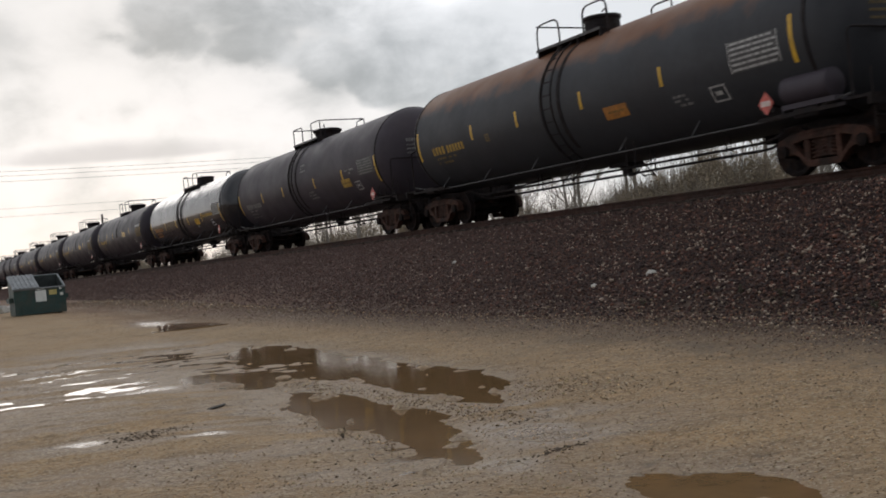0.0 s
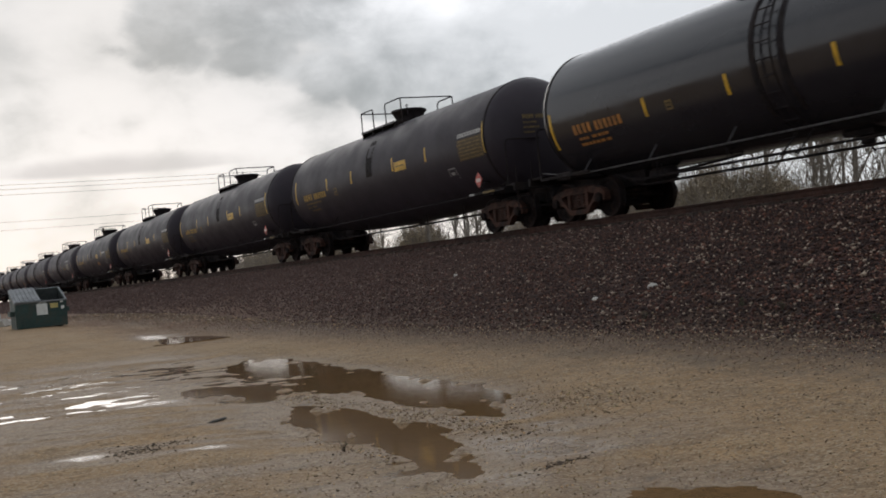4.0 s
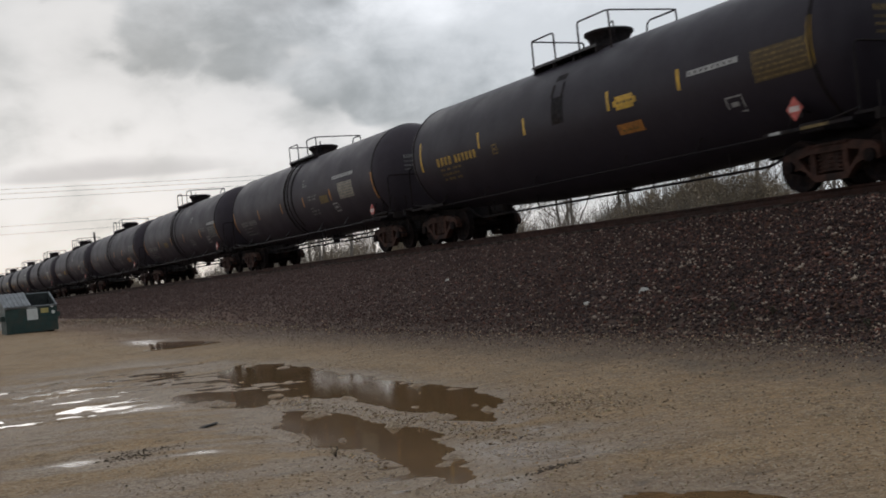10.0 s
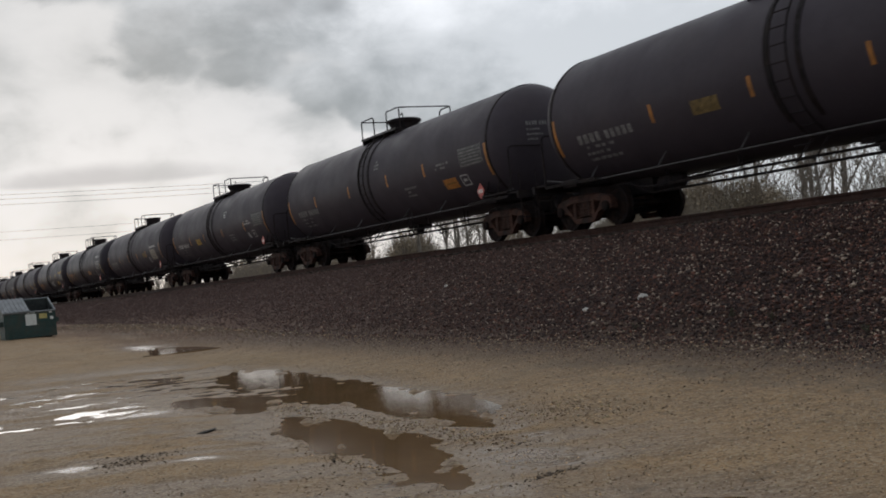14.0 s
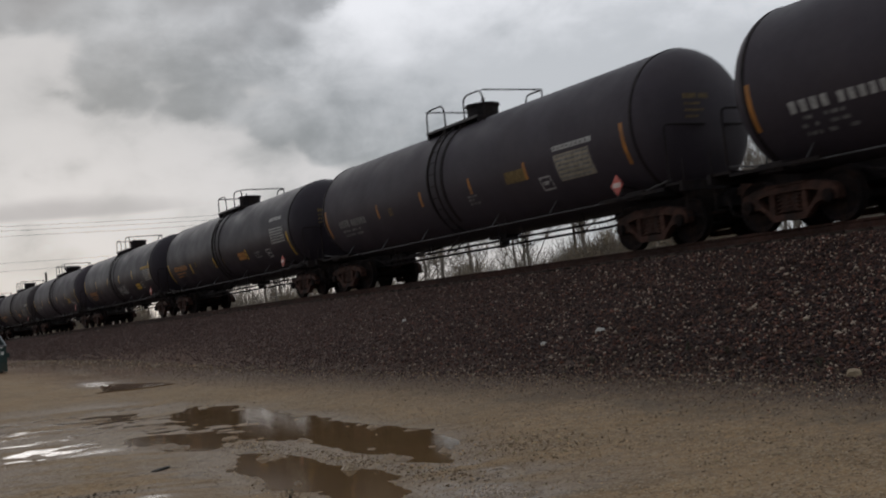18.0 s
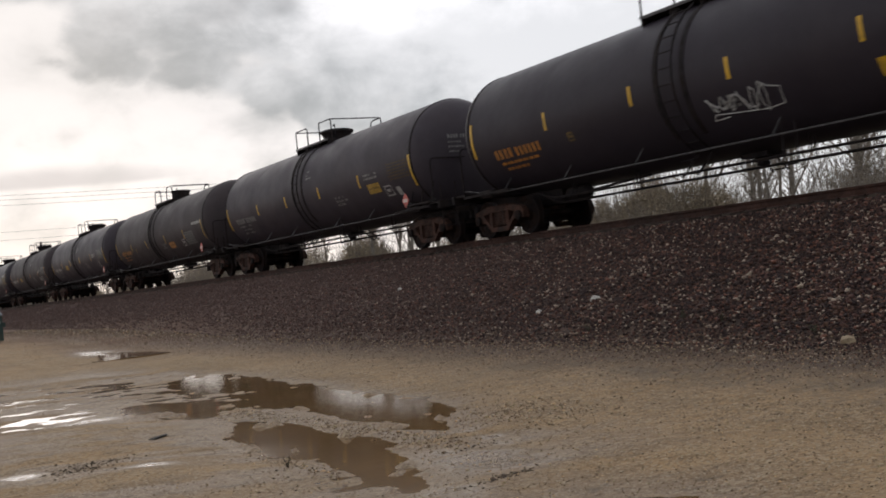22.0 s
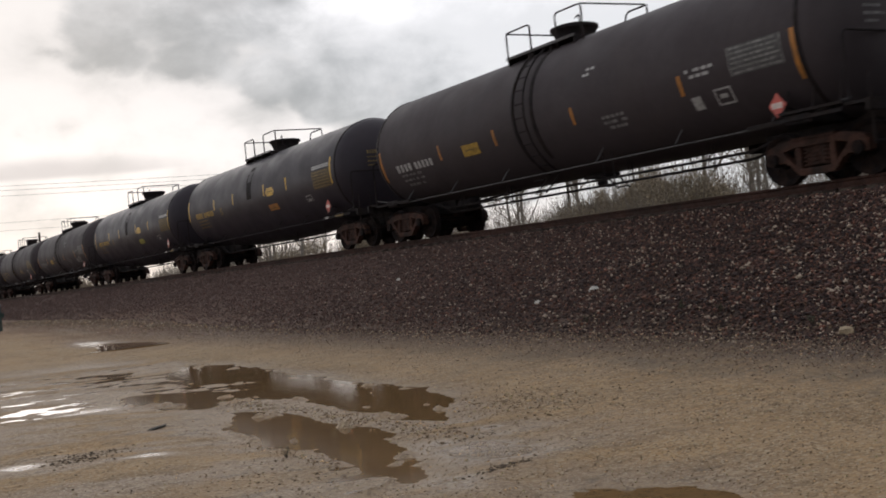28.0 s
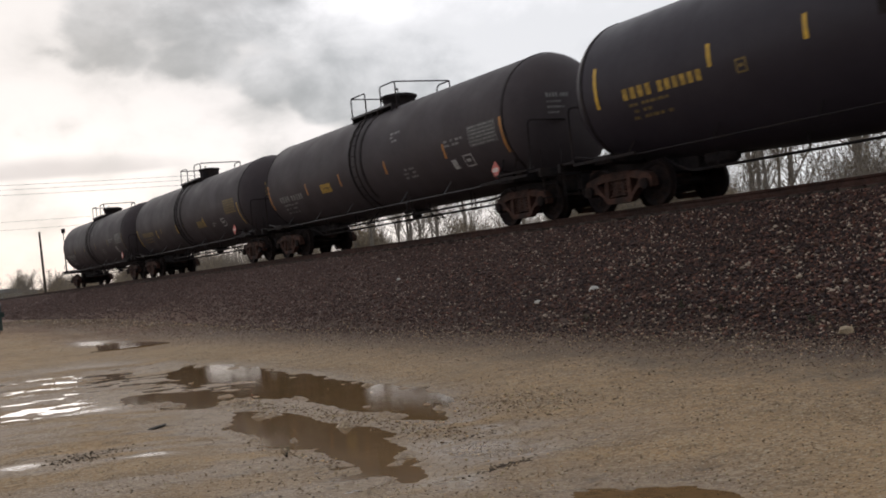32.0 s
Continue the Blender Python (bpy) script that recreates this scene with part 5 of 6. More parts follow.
def stone_mat(name, dark, light, pale, dust_haze=None):
    """Mixed crushed stone: most pieces dark, some brown or grey, a few nearly white."""
    mat = material(name, (1, 1, 1), 0.8, 0, 0.12, 9, 0.004, 60)
    nt = mat.node_tree
    N, L = nt.nodes.new, nt.links.new
    bsdf = nt.nodes["Principled BSDF"]
    old = bsdf.inputs["Base Color"].links[0].from_socket
    g, r, m = N("ShaderNodeNewGeometry"), N("ShaderNodeValToRGB"), N("ShaderNodeMix")
    m.data_type, m.blend_type, m.inputs["Factor"].default_value = "RGBA", "MULTIPLY", 1.0
    L(g.outputs["Random Per Island"], r.inputs[0])
    r.color_ramp.elements[0].color, r.color_ramp.elements[1].color = (*dark, 1), (*pale, 1)
    warm = (light[0] * 2.3, light[1] * 2.2, light[2] * 1.9)
    olive = (light[0] * 1.2, light[1] * 1.4, light[2] * 1.2)
    for pos, c in ((0.42, dark), (0.52, light), (0.70, light), (0.74, olive), (0.84, olive), (0.86, warm), (0.915, warm), (0.935, pale)):
        r.color_ramp.elements.new(pos).color = (*c, 1)
    L(r.outputs[0], m.inputs["A"])
    L(old, m.inputs["B"])
    out = m.outputs["Result"]
    if dust_haze:
        # distance haze is put into the colour: stones pale down the line
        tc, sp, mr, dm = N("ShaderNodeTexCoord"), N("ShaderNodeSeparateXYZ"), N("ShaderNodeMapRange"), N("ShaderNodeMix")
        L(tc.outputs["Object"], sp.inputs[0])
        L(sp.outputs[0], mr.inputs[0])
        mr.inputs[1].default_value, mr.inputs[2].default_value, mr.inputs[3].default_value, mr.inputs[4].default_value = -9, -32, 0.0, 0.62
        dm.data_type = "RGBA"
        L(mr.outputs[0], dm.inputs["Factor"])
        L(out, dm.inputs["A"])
        dm.inputs["B"].default_value = (*dust_haze, 1)
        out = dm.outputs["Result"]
    L(out, bsdf.inputs["Base Color"])
    return mat


def scatter(n, x0, x1, y0, y1, seed, power=1.6):
    """Places thinning out with the distance from the head of the lot."""
    rng = np.random.RandomState(seed)
    u = rng.rand(n) ** power
    x = x1 - (x1 - x0) * u
    y = y0 + (y1 - y0) * rng.rand(n)
    return x, y, rng


def build_stones():
    rng = np.random.RandomState(71)
    n = 235000
    y = TOE_Y - 2.0 + (14.6 - TOE_Y + 2.0) * rng.rand(n)
    x = -0.75 * y + 1.0 - 160 * rng.rand(n) ** 2.3
    few = rng.rand(n) < 0.05   # the slope goes on thinly past the lot's end
    x = np.where(few, rng.uniform(-8, 6, n), x)
    keep = rng.rand(n) < smooth01(7.7, 9.9, y + 0.3 - 1.7 * smooth01(18, 38, -x) + rng.normal(0, 0.35, n)) ** 1.9
    x, y = x[keep], y[keep]
    n = len(x)
    s = rng.uniform(0.013, 0.036, n) * (1 + 0.9 * smooth01(22, 130, -x)) * np.where(rng.rand(n) < 0.045, 1.6, 1.0) * (0.36 + 0.64 * smooth01(8.3, 10.2, y))
    z = ground_height(x, y) + s * rng.uniform(0.1, 0.9, n)
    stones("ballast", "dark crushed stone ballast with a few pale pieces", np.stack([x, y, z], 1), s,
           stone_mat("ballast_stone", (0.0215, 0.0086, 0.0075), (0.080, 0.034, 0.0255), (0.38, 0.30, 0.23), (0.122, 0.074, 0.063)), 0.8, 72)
    x, y, rng = scatter(130000, -60, 2, 4.6, 10.8, 81, 2.0)
    keep = rng.rand(len(x)) < smooth01(4.6, 8.6, y) * 0.9 * (1 - smooth01(9.2, 10.0, y)) * (0.4 + 0.6 * smooth01(-30, -5, x)) * (0.22 + 0.78 * smooth01(6.6, 8.2, y)) + 0.015
    x, y = x[keep], y[keep]
    s = rng.uniform(0.005, 0.016, len(x)) * (1 + 1.0 * smooth01(7.8, 9.4, y)) * (1 + smooth01(15, 40, -x))
    z = ground_height(x, y) + s * 0.2
    stones("gravel", "tan and brown gravel pressed into the mud", np.stack([x, y, z], 1), s,
           stone_mat("gravel_stone", (0.150, 0.100, 0.068), (0.205, 0.138, 0.095), (0.42, 0.34, 0.255)), 0.6, 82)
    x, y, rng = scatter(42000, -24, -3.0, 0.8, 6.6, 91, 1.3)
    z0 = ground_height(x, y)
    keep = (z0 > 0.005) & (rng.rand(len(x)) < 0.10 + 0.60 * (1 - smooth01(0.01, 0.05, z0)) + 0.6 * smooth01(-8.5, -6.5, x))
    # pebbles lie thick on the ridge between the puddles and beyond the near end of the long one
    px, py = rng.uniform(-11.8, -7.0, 9000), rng.uniform(3.0, 6.3, 9000)
    thick = np.exp(-((py - 4.12 - 0.05 * (px + 9.5)) / 0.22) ** 2) + np.exp(-(((px + 8.0) / 0.8) ** 2 + ((py - 5.35) / 0.45) ** 2)) + 0.6 * np.exp(-(((px + 7.6) / 0.9) ** 2 + ((py - 3.1) / 0.2) ** 2))
    pz = ground_height(px, py)
    ok = (pz > 0.003) & (rng.rand(9000) < thick)
    x, y, z0 = np.concatenate([x[keep], px[ok]]), np.concatenate([y[keep], py[ok]]), np.concatenate([z0[keep], pz[ok]])
    s = rng.uniform(0.003, 0.011, len(x))
    s[-int(ok.sum()):] *= 1.7
    stones("grit", "small wet pebbles and grit round the puddles", np.stack([x, y, z0 + s * 0.2], 1), s,
           stone_mat("grit_stone", (0.185, 0.124, 0.077), (0.28, 0.193, 0.120), (0.46, 0.37, 0.27)), 0.6, 92)


build_stones()


def at_ground(x, y):
    return float(ground_height(np.array([float(x)]), np.array([float(y)]))[0])


def boulder(x, y, s, mat, label, seed):
    rng = random.Random(seed)
    bm = bmesh.new()
    bmesh.ops.create_icosphere(bm, subdivisions=2, radius=1)
    for v in bm.verts:
        k = 1 + 0.35 * noise.noise(v.co * 1.3 + Vector((seed, 0, 0)))
        v.co = Vector((v.co.x * s * 1.2 * k, v.co.y * s * k, v.co.z * s * 0.75 * k))
    ob = part("rock", bm, mat)
    ob.location, ob.rotation_euler = (x, y, at_ground(x, y) + s * 0.35), (rng.uniform(-0.3, 0.3), rng.uniform(-0.3, 0.3), rng.uniform(0, 6))
    tagged(ob, label, "rock", "pale rocks on the bank")


pale_rock = material("pale_limestone", (0.46, 0.44, 0.40), 0.85, 0, 0.2, 5, 0.01, 25)
tan_rock = material("tan_sandstone", (0.33, 0.25, 0.16), 0.85, 0, 0.2, 5, 0.01, 25)
boulder(-13.4, 10.69, 0.075, pale_rock, "pale limestone lump among dark ballast", 1)
boulder(-14.48, 10.34, 0.05, pale_rock, "small pale stone on the ballast slope", 2)
boulder(-7.58, 9.37, 0.085, tan_rock, "tan stone at the foot of the bank", 3)
boulder(-22.0, 11.8, 0.05, pale_rock, "small pale stone on the ballast slope", 4)


M_clod = material("dark_wet_earth", (0.080, 0.055, 0.037), 0.95, 0, 0.4, 9, 0.02, 25)
M_bark_scrap = material("wet_black_bark", (0.022, 0.016, 0.012), 0.8, 0, 0.4, 20, 0.01, 40)


def build_clod(x, y, l, w, label, turn, n=1, spread=0.0, seed=1):
    """Clods lying on the mud: one scrap, or a churned patch of small crumbs pressed flat."""
    rng = random.Random(seed)
    for k in range(n):
        px, py = x + rng.gauss(0, spread), y + rng.gauss(0, spread * 0.5)
        s = 1.0 if n == 1 else rng.uniform(0.4, 1.1)
        bm = bmesh.new()
        bmesh.ops.create_icosphere(bm, subdivisions=2, radius=1)
        for v in bm.verts:
            q = 1 + 0.7 * noise.noise(v.co * 2.1 + Vector((x + k, y, 0)))
            v.co = Vector((v.co.x * l * q * s, v.co.y * w * q * s, v.co.z * 0.012 * q))
        ob = part("clod", bm, M_bark_scrap)
        ob.location, ob.rotation_euler = (px, py, at_ground(px, py) + 0.004), (0, 0, turn + rng.uniform(-0.4, 0.4))
        tagged(ob, label, "clod", "clods of dark mud")


build_clod(-10.52, 2.8, 0.05, 0.15, "dark scrap of bark lying on wet mud", 0.5)


def build_crumbs():
    """Churned dark crumbs in the tyre ruts and along the water's edge."""
    rng = np.random.RandomState(17)
    xs, ys = [], []
    for cx, cy, sx, sy, n in ((-9.28, 1.76, 0.13, 0.12, 190), (-9.40, 2.02, 0.11, 0.15, 110), (-5.72, 3.70, 0.03, 0.11, 110), (-6.95, 4.3, 0.06, 0.12, 50), (-9.6, 8.4, 0.10, 0.26, 90),
                              (-6.9, 2.55, 0.5, 0.3, 40), (-5.4, 2.8, 0.5, 0.3, 40), (-7.3, 3.1, 0.5, 0.2, 50), (-7.6, 6.5, 0.5, 0.6, 30), (-8.2, 1.7, 0.5, 0.2, 30)):
        xs.append(cx + rng.normal(0, sx, n)); ys.append(cy + rng.normal(0, sy, n))
    x, y = np.concatenate(xs), np.concatenate(ys)
    s = rng.uniform(0.004, 0.017, len(x))
    stones("mud_crumbs", "crumbs of dark wet mud churned up in tyre ruts", np.stack([x, y, ground_height(x, y) + s * 0.1], 1), s, M_clod, 0.5, 18)


build_crumbs()


def build_weed(x, y, s, n, seed, label):
    """A dead weed: a fan of thin stalks with small leaves."""
    rng = random.Random(seed)
    weed = new("weed")
    stalks, leaves = bmesh.new(), bmesh.new()
    for _ in range(n):
        a, r = rng.uniform(0, 6.28), rng.uniform(0.1, 0.5)
        tip = Vector((math.cos(a) * r * s, math.sin(a) * r * s, s * rng.uniform(0.5, 1.0)))
        tube(stalks, [(0, 0, 0), tip * 0.5 + Vector((0, 0, 0.1 * s)), tip], 0.004, 4, 0.002)
        for k in range(3):
            p = tip * rng.uniform(0.5, 1)
            d = Vector((rng.uniform(-1, 1), rng.uniform(-1, 1), rng.uniform(-0.2, 0.6))).normalized() * 0.16 * s
            e = d.orthogonal().normalized() * 0.05 * s
            vs = [leaves.verts.new(q) for q in (p, p + d * 0.5 + e, p + d, p + d * 0.5 - e)]
            leaves.faces.new(vs)
    tagged(part("stalk", stalks, M_weed, weed), kind="stuff")
    tagged(part("foliage", leaves, M_leaf, weed), kind="stuff")
    weed.location = (x, y, at_ground(x, y) - 0.01)
    tagged(weed, label, "weed")


M_weed = material("dead_stalk", (0.06, 0.045, 0.03), 0.8, 0, 0.3, 9)
M_leaf = material("dull_green_leaf", (0.05, 0.06, 0.025), 0.7, 0, 0.4, 9)
build_weed(-7.63, 2.98, 0.11, 6, 5, "small dark dead weed beside a puddle")
for i, (wx, wy, ws) in enumerate(((-10.7, 10.0, 0.16), (-9.9, 9.9, 0.14), (-12.4, 9.7, 0.12), (-8.2, 9.6, 0.15))):
    build_weed(wx, wy, ws, 12, 20 + i, "low green weed on the gravel slope")


# ---- dumpster and rubble ----
def build_dumpster():
    green = material("faded_green_steel", (0.012, 0.042, 0.038), 0.55, 0, 0.25, 1.5, 0.003, 20, tint=(0.06, 0.045, 0.03), tint_amount=0.5, tint_scale=2)
    lidmat = material("grey_plastic_lid", (0.17, 0.18, 0.19), 0.5, 0, 0.15, 3)
    inside = material("dirty_shaded_steel", (0.02, 0.025, 0.024), 0.8, 0, 0.3, 3)
    label_w = material("white_paper_sign", (0.62, 0.64, 0.62), 0.7, 0, 0.1, 6)
    label_y = material("yellow_paper_sign", (0.45, 0.38, 0.14), 0.7, 0, 0.15, 6)
    d = new("dumpster")
    W, D, HF, HB, t = 2.0, 1.5, 1.16, 1.70, 0.05
    # x along the front (front faces -y), y depth; the top slopes up to the back
    def wall(pts, off):
        bm = bmesh.new()
        a = [bm.verts.new(p) for p in pts]
        b = [bm.verts.new(Vector(p) + Vector(off)) for p in pts]
        bm.faces.new(a); bm.faces.new(b[::-1])
        for i in range(len(a)):
            j = (i + 1) % len(a)
            bm.faces.new((a[i], b[i], b[j], a[j]))
        return bm
    z0 = 0.12
    part("front_panel", wall([(-W / 2, 0, z0), (W / 2, 0, z0), (W / 2, 0, HF), (-W / 2, 0, HF)], (0, t, 0)), green, d)
    part("back_panel", wall([(-W / 2, D - t, z0), (W / 2, D - t, z0), (W / 2, D - t, HB), (-W / 2, D - t, HB)], (0, t, 0)), green, d)
    for s in (-1, 1):
        x = s * W / 2
        part("side_panel", wall([(x, t + 0.002, z0), (x, D - t - 0.002, z0), (x, D - t - 0.002, HB - 0.01), (x, t + 0.002, HF - 0.01)], (-s * t, 0, 0)), green, d)
        bm = bmesh.new()
        box(bm, x - 0.02 if s > 0 else x - 0.16, x + 0.16 if s > 0 else x + 0.02, 0.3, 1.1, 0.66, 0.86)
        part("fork_pocket", bm, green, d)
        bm = bmesh.new()
        tube(bm, [(x, 0.0, HF), (x, D, HB)], 0.035, 6)
        part("rim", bm, lidmat, d)
    for y, z in ((0.0, HF), (D, HB)):
        bm = bmesh.new()
        tube(bm, [(-W / 2, y, z), (W / 2, y, z)], 0.035, 6)
        part("rim", bm, lidmat, d)
    bm = bmesh.new()
    box(bm, -W / 2 + t + 0.002, W / 2 - t - 0.002, t + 0.002, D - t - 0.002, z0, z0 + 0.05)
    part("floor_plate", bm, inside, d)
    for x in (-0.75, 0.75):
        bm = bmesh.new()
        box(bm, x - 0.06, x + 0.06, 0.08, D - 0.08, 0.0, z0)
        part("skid", bm, M["steel"], d)
    # one ribbed lid closed over the far half, the other thrown back
    bm = bmesh.new()
    slope = (HB - HF) / D
    v = box(bm, -W / 2 - 0.02, 0.0, -0.06, D, 0.045, 0.075)
    for q in v:
        q.co.z += HF + slope * q.co.y
    lid = part("lid", bm, lidmat, d, "closed grey ribbed plastic lid")
    for i in range(6):
        bm = bmesh.new()
        x0 = -W / 2 + 0.05 + i * 0.165
        for q in box(bm, x0, x0 + 0.08, -0.05, D - 0.01, 0.077, 0.11):
            q.co.z += HF + slope * q.co.y
        bmesh.ops.bevel(bm, geom=bm.edges[:], offset=0.012, segments=1, affect="EDGES")
        part("lid_rib", bm, lidmat, lid)
    bm = bmesh.new()
    box(bm, 0.03, W / 2, D + 0.03, D + 0.07, 0.5, HB)
    part("lid", bm, lidmat, d, "grey lid hanging open at the back")
    for x0, x1, za, zb, mat in ((-0.18, 0.24, 0.62, 1.08, label_w), (-0.12, 0.2, 1.11, 1.16, label_w), (0.36, 0.66, 0.86, 1.06, label_y), (0.76, 0.86, 1.06, 1.12, label_w), (0.78, 0.9, 0.8, 0.92, label_w)):
        bm = bmesh.new()
        box(bm, x0, x1, -0.012, -0.003, za, zb)
        part("sign", bm, mat, d)
    # thin dark sheets added on the inner walls; their colour carries the inside's shade
    for pts, off in (([(-W / 2 + t + 0.004, t + 0.006, z0 + 0.06), (W / 2 - t - 0.004, t + 0.006, z0 + 0.06), (W / 2 - t - 0.004, t + 0.006, HF - 0.03), (-W / 2 + t + 0.004, t + 0.006, HF - 0.03)], (0, 0.006, 0)),
                     ([(-W / 2 + t + 0.004, D - t - 0.014, z0 + 0.06), (W / 2 - t - 0.004, D - t - 0.014, z0 + 0.06), (W / 2 - t - 0.004, D - t - 0.014, HB - 0.03), (-W / 2 + t + 0.004, D - t - 0.014, HB - 0.03)], (0, 0.006, 0)),
                     ([(W / 2 - t - 0.014, t + 0.02, z0 + 0.06), (W / 2 - t - 0.014, D - t - 0.02, z0 + 0.06), (W / 2 - t - 0.014, D - t - 0.02, HB - 0.06), (W / 2 - t - 0.014, t + 0.02, HF - 0.06)], (0.006, 0, 0))):
        part("inner_face", wall(pts, off), inside, d)
    x, y = -39.8, 4.72
    d.matrix_basis = pose(x, y, at_ground(x, y + 0.6) - 0.06, 0, 0, 92)
    d.scale = (0.86, 0.86, 0.86)
    tagged(d, "green steel dumpster with one ribbed grey lid open", "dumpster")


build_dumpster()


def build_rubble(x, y, n, seed):
    rng = random.Random(seed)
    conc = material("broken_concrete", (0.38, 0.36, 0.33), 0.85, 0, 0.2, 4, 0.01, 20, island=0.25)
    bm = bmesh.new()
    for i in range(n):
        px, py = x + rng.gauss(0, 0.9), y + rng.gauss(0, 0.5)
        s = rng.uniform(0.12, 0.34)
        h = max(0.0, 0.7 - math.hypot(px - x, py - y) * 0.5) * rng.random()
        m = Matrix.Translation((px, py, at_ground(px, py) + h + s * 0.3)) @ Euler((rng.uniform(-0.7, 0.7), rng.uniform(-0.7, 0.7), rng.uniform(0, 3))).to_matrix().to_4x4() @ Matrix.Diagonal((s, s * rng.uniform(0.6, 1), s * rng.uniform(0.4, 0.8), 1))
        bmesh.ops.create_cube(bm, size=1.4, matrix=m)
    tagged(part("rubble", bm, conc), "heap of pale broken concrete behind the dumpster", "rubble", kind="stuff")


build_rubble(-46.5, 3.1, 60, 8)


# ---- poles and wires ----
def utility_pole(x, y, h, label, arms=1, lean=0.0):
    wood = M_pole
    p = new("utility_pole")
    bm = bmesh.new()
    tube(bm, [(0, 0, -0.5), (0, 0, h)], 0.16, 10, 0.11)
    part("pole", bm, wood, p)
    for i in range(arms):
        bm = bmesh.new()
        z = h - 0.35 - i * 0.9
        box(bm, -1.1, 1.1, -0.17, -0.06, z - 0.06, z + 0.06)
        arm = part("cross_arm", bm, wood, p)
        for xx in (-1.0, 0.35, 1.0):
            bm = bmesh.new()
            spin(bm, [(0.03, z + 0.06), (0.05, z + 0.1), (0.05, z + 0.18), (0.02, z + 0.22)], "z", 8, (xx, -0.11, 0))
            part("insulator", bm, M["steel"], arm)
    p.matrix_basis = pose(x, y, at_ground(x, y), 0, lean, 0)
    return tagged(p, label, "utility pole")


M_pole = material("weathered_pole_wood", (0.07, 0.055, 0.042), 0.9, 0, 0.25, 2, 0.01, 12, stretch=(6, 6, 0.6))
utility_pole(-122.5, 21.9, 8.1, "plain weathered wooden pole beyond the track", 0, -2.5)
utility_pole(-80, -34, 10.3, "wooden power pole with one cross arm", 1)
utility_pole(-112, -34, 10.0, "wooden power pole without cross arm", 0)
utility_pole(-112, 62, 10.0, "wooden power pole without cross arm", 0)
utility_pole(-80, 62, 9.9, "wooden power pole with one cross arm", 1)


def wire(x, z0, z1, sag, label, y0=-34, y1=62, r=0.012):
    bm = bmesh.new()
    n = 24
    pts = []
    for i in range(n + 1):
        u = i / n
        pts.append((x, y0 + (y1 - y0) * u, z0 + (z1 - z0) * u - sag * 4 * u * (1 - u)))
    tube(bm, pts, r, 4)
    tagged(part("power_line", bm, M["steel"]), label, "power line", "wires over the track")


for dx, z in ((-1.0, 10.25), (0.35, 10.5), (1.0, 10.75)):
    wire(-80 + dx, z, z, 1.0, "thin black overhead wire", r=0.013)
for z in (10.2, 9.4):
    wire(-112, z, z, 0.6, "thin dark overhead wire, lower and farther", r=0.014)


# ---- bare trees, brush, far houses ----
M_bark = material("grey_bark", (0.24, 0.21, 0.18), 0.9, 0, 0.3, 3, 0.015, 14, stretch=(4, 4, 1))
M_twig = material("grey_brown_twigs", (0.23, 0.195, 0.16), 0.9, 0, 0.3, 3)
M_bud = material("grey_brown_brush", (0.255, 0.210, 0.155), 0.85, 0, 0.35, 1.5, island=0.4)


def bare_tree(h, seed, spread=0.5):
    """Leafless tree: tapered trunk, limbs that fork, and a haze of fine twigs."""
    rng = random.Random(seed)
    tree = new("bare_tree")
    trunk, limbs = bmesh.new(), bmesh.new()
    pts = [Vector((0, 0, -0.4))]
    for i in range(1, 7):
        pts.append(Vector((pts[-1].x + rng.gauss(0, 0.05) * h * 0.12, pts[-1].y + rng.gauss(0, 0.05) * h * 0.12, h * 0.13 * i)))
    tube(trunk, pts, 0.018 * h, 8, 0.007 * h)

    def grow(p, d, length, r, depth):
        line = [p]
        for i in range(4):
            d = (d + Vector((rng.gauss(0, 0.16), rng.gauss(0, 0.16), rng.gauss(0.05, 0.1)))).normalized()
            line.append(line[-1] + d * length / 4)
        tube(limbs, line, r, 5 if depth < 2 else 3, r * 0.45)
        if depth >= 3:
            return
        for k in range(5 if depth < 2 else 4):
            q = line[rng.randint(1, 4)]
            side = Vector((rng.gauss(0, 1), rng.gauss(0, 1), rng.gauss(0.25, 0.6))).normalized()
            grow(q, (d * 0.8 + side * 0.8).normalized(), length * rng.uniform(0.45, 0.7), r * 0.52, depth + 1)

    for i in range(8):
        a = rng.uniform(0, 6.28)
        z = h * rng.uniform(0.12, 0.78)
        base = pts[min(6, int(z / (h * 0.13)))]
        d = Vector((math.cos(a) * spread, math.sin(a) * spread, 0.75)).normalized()
        grow(Vector((base.x, base.y, z)), d, h * rng.uniform(0.22, 0.36), 0.0065 * h, 0)
    part("trunk", trunk, M_bark, tree)
    part("crown", limbs, M_twig, tree)
    return tagged(tree, "bare grey tree in the thicket beyond the track", "tree", "trees beyond the track")


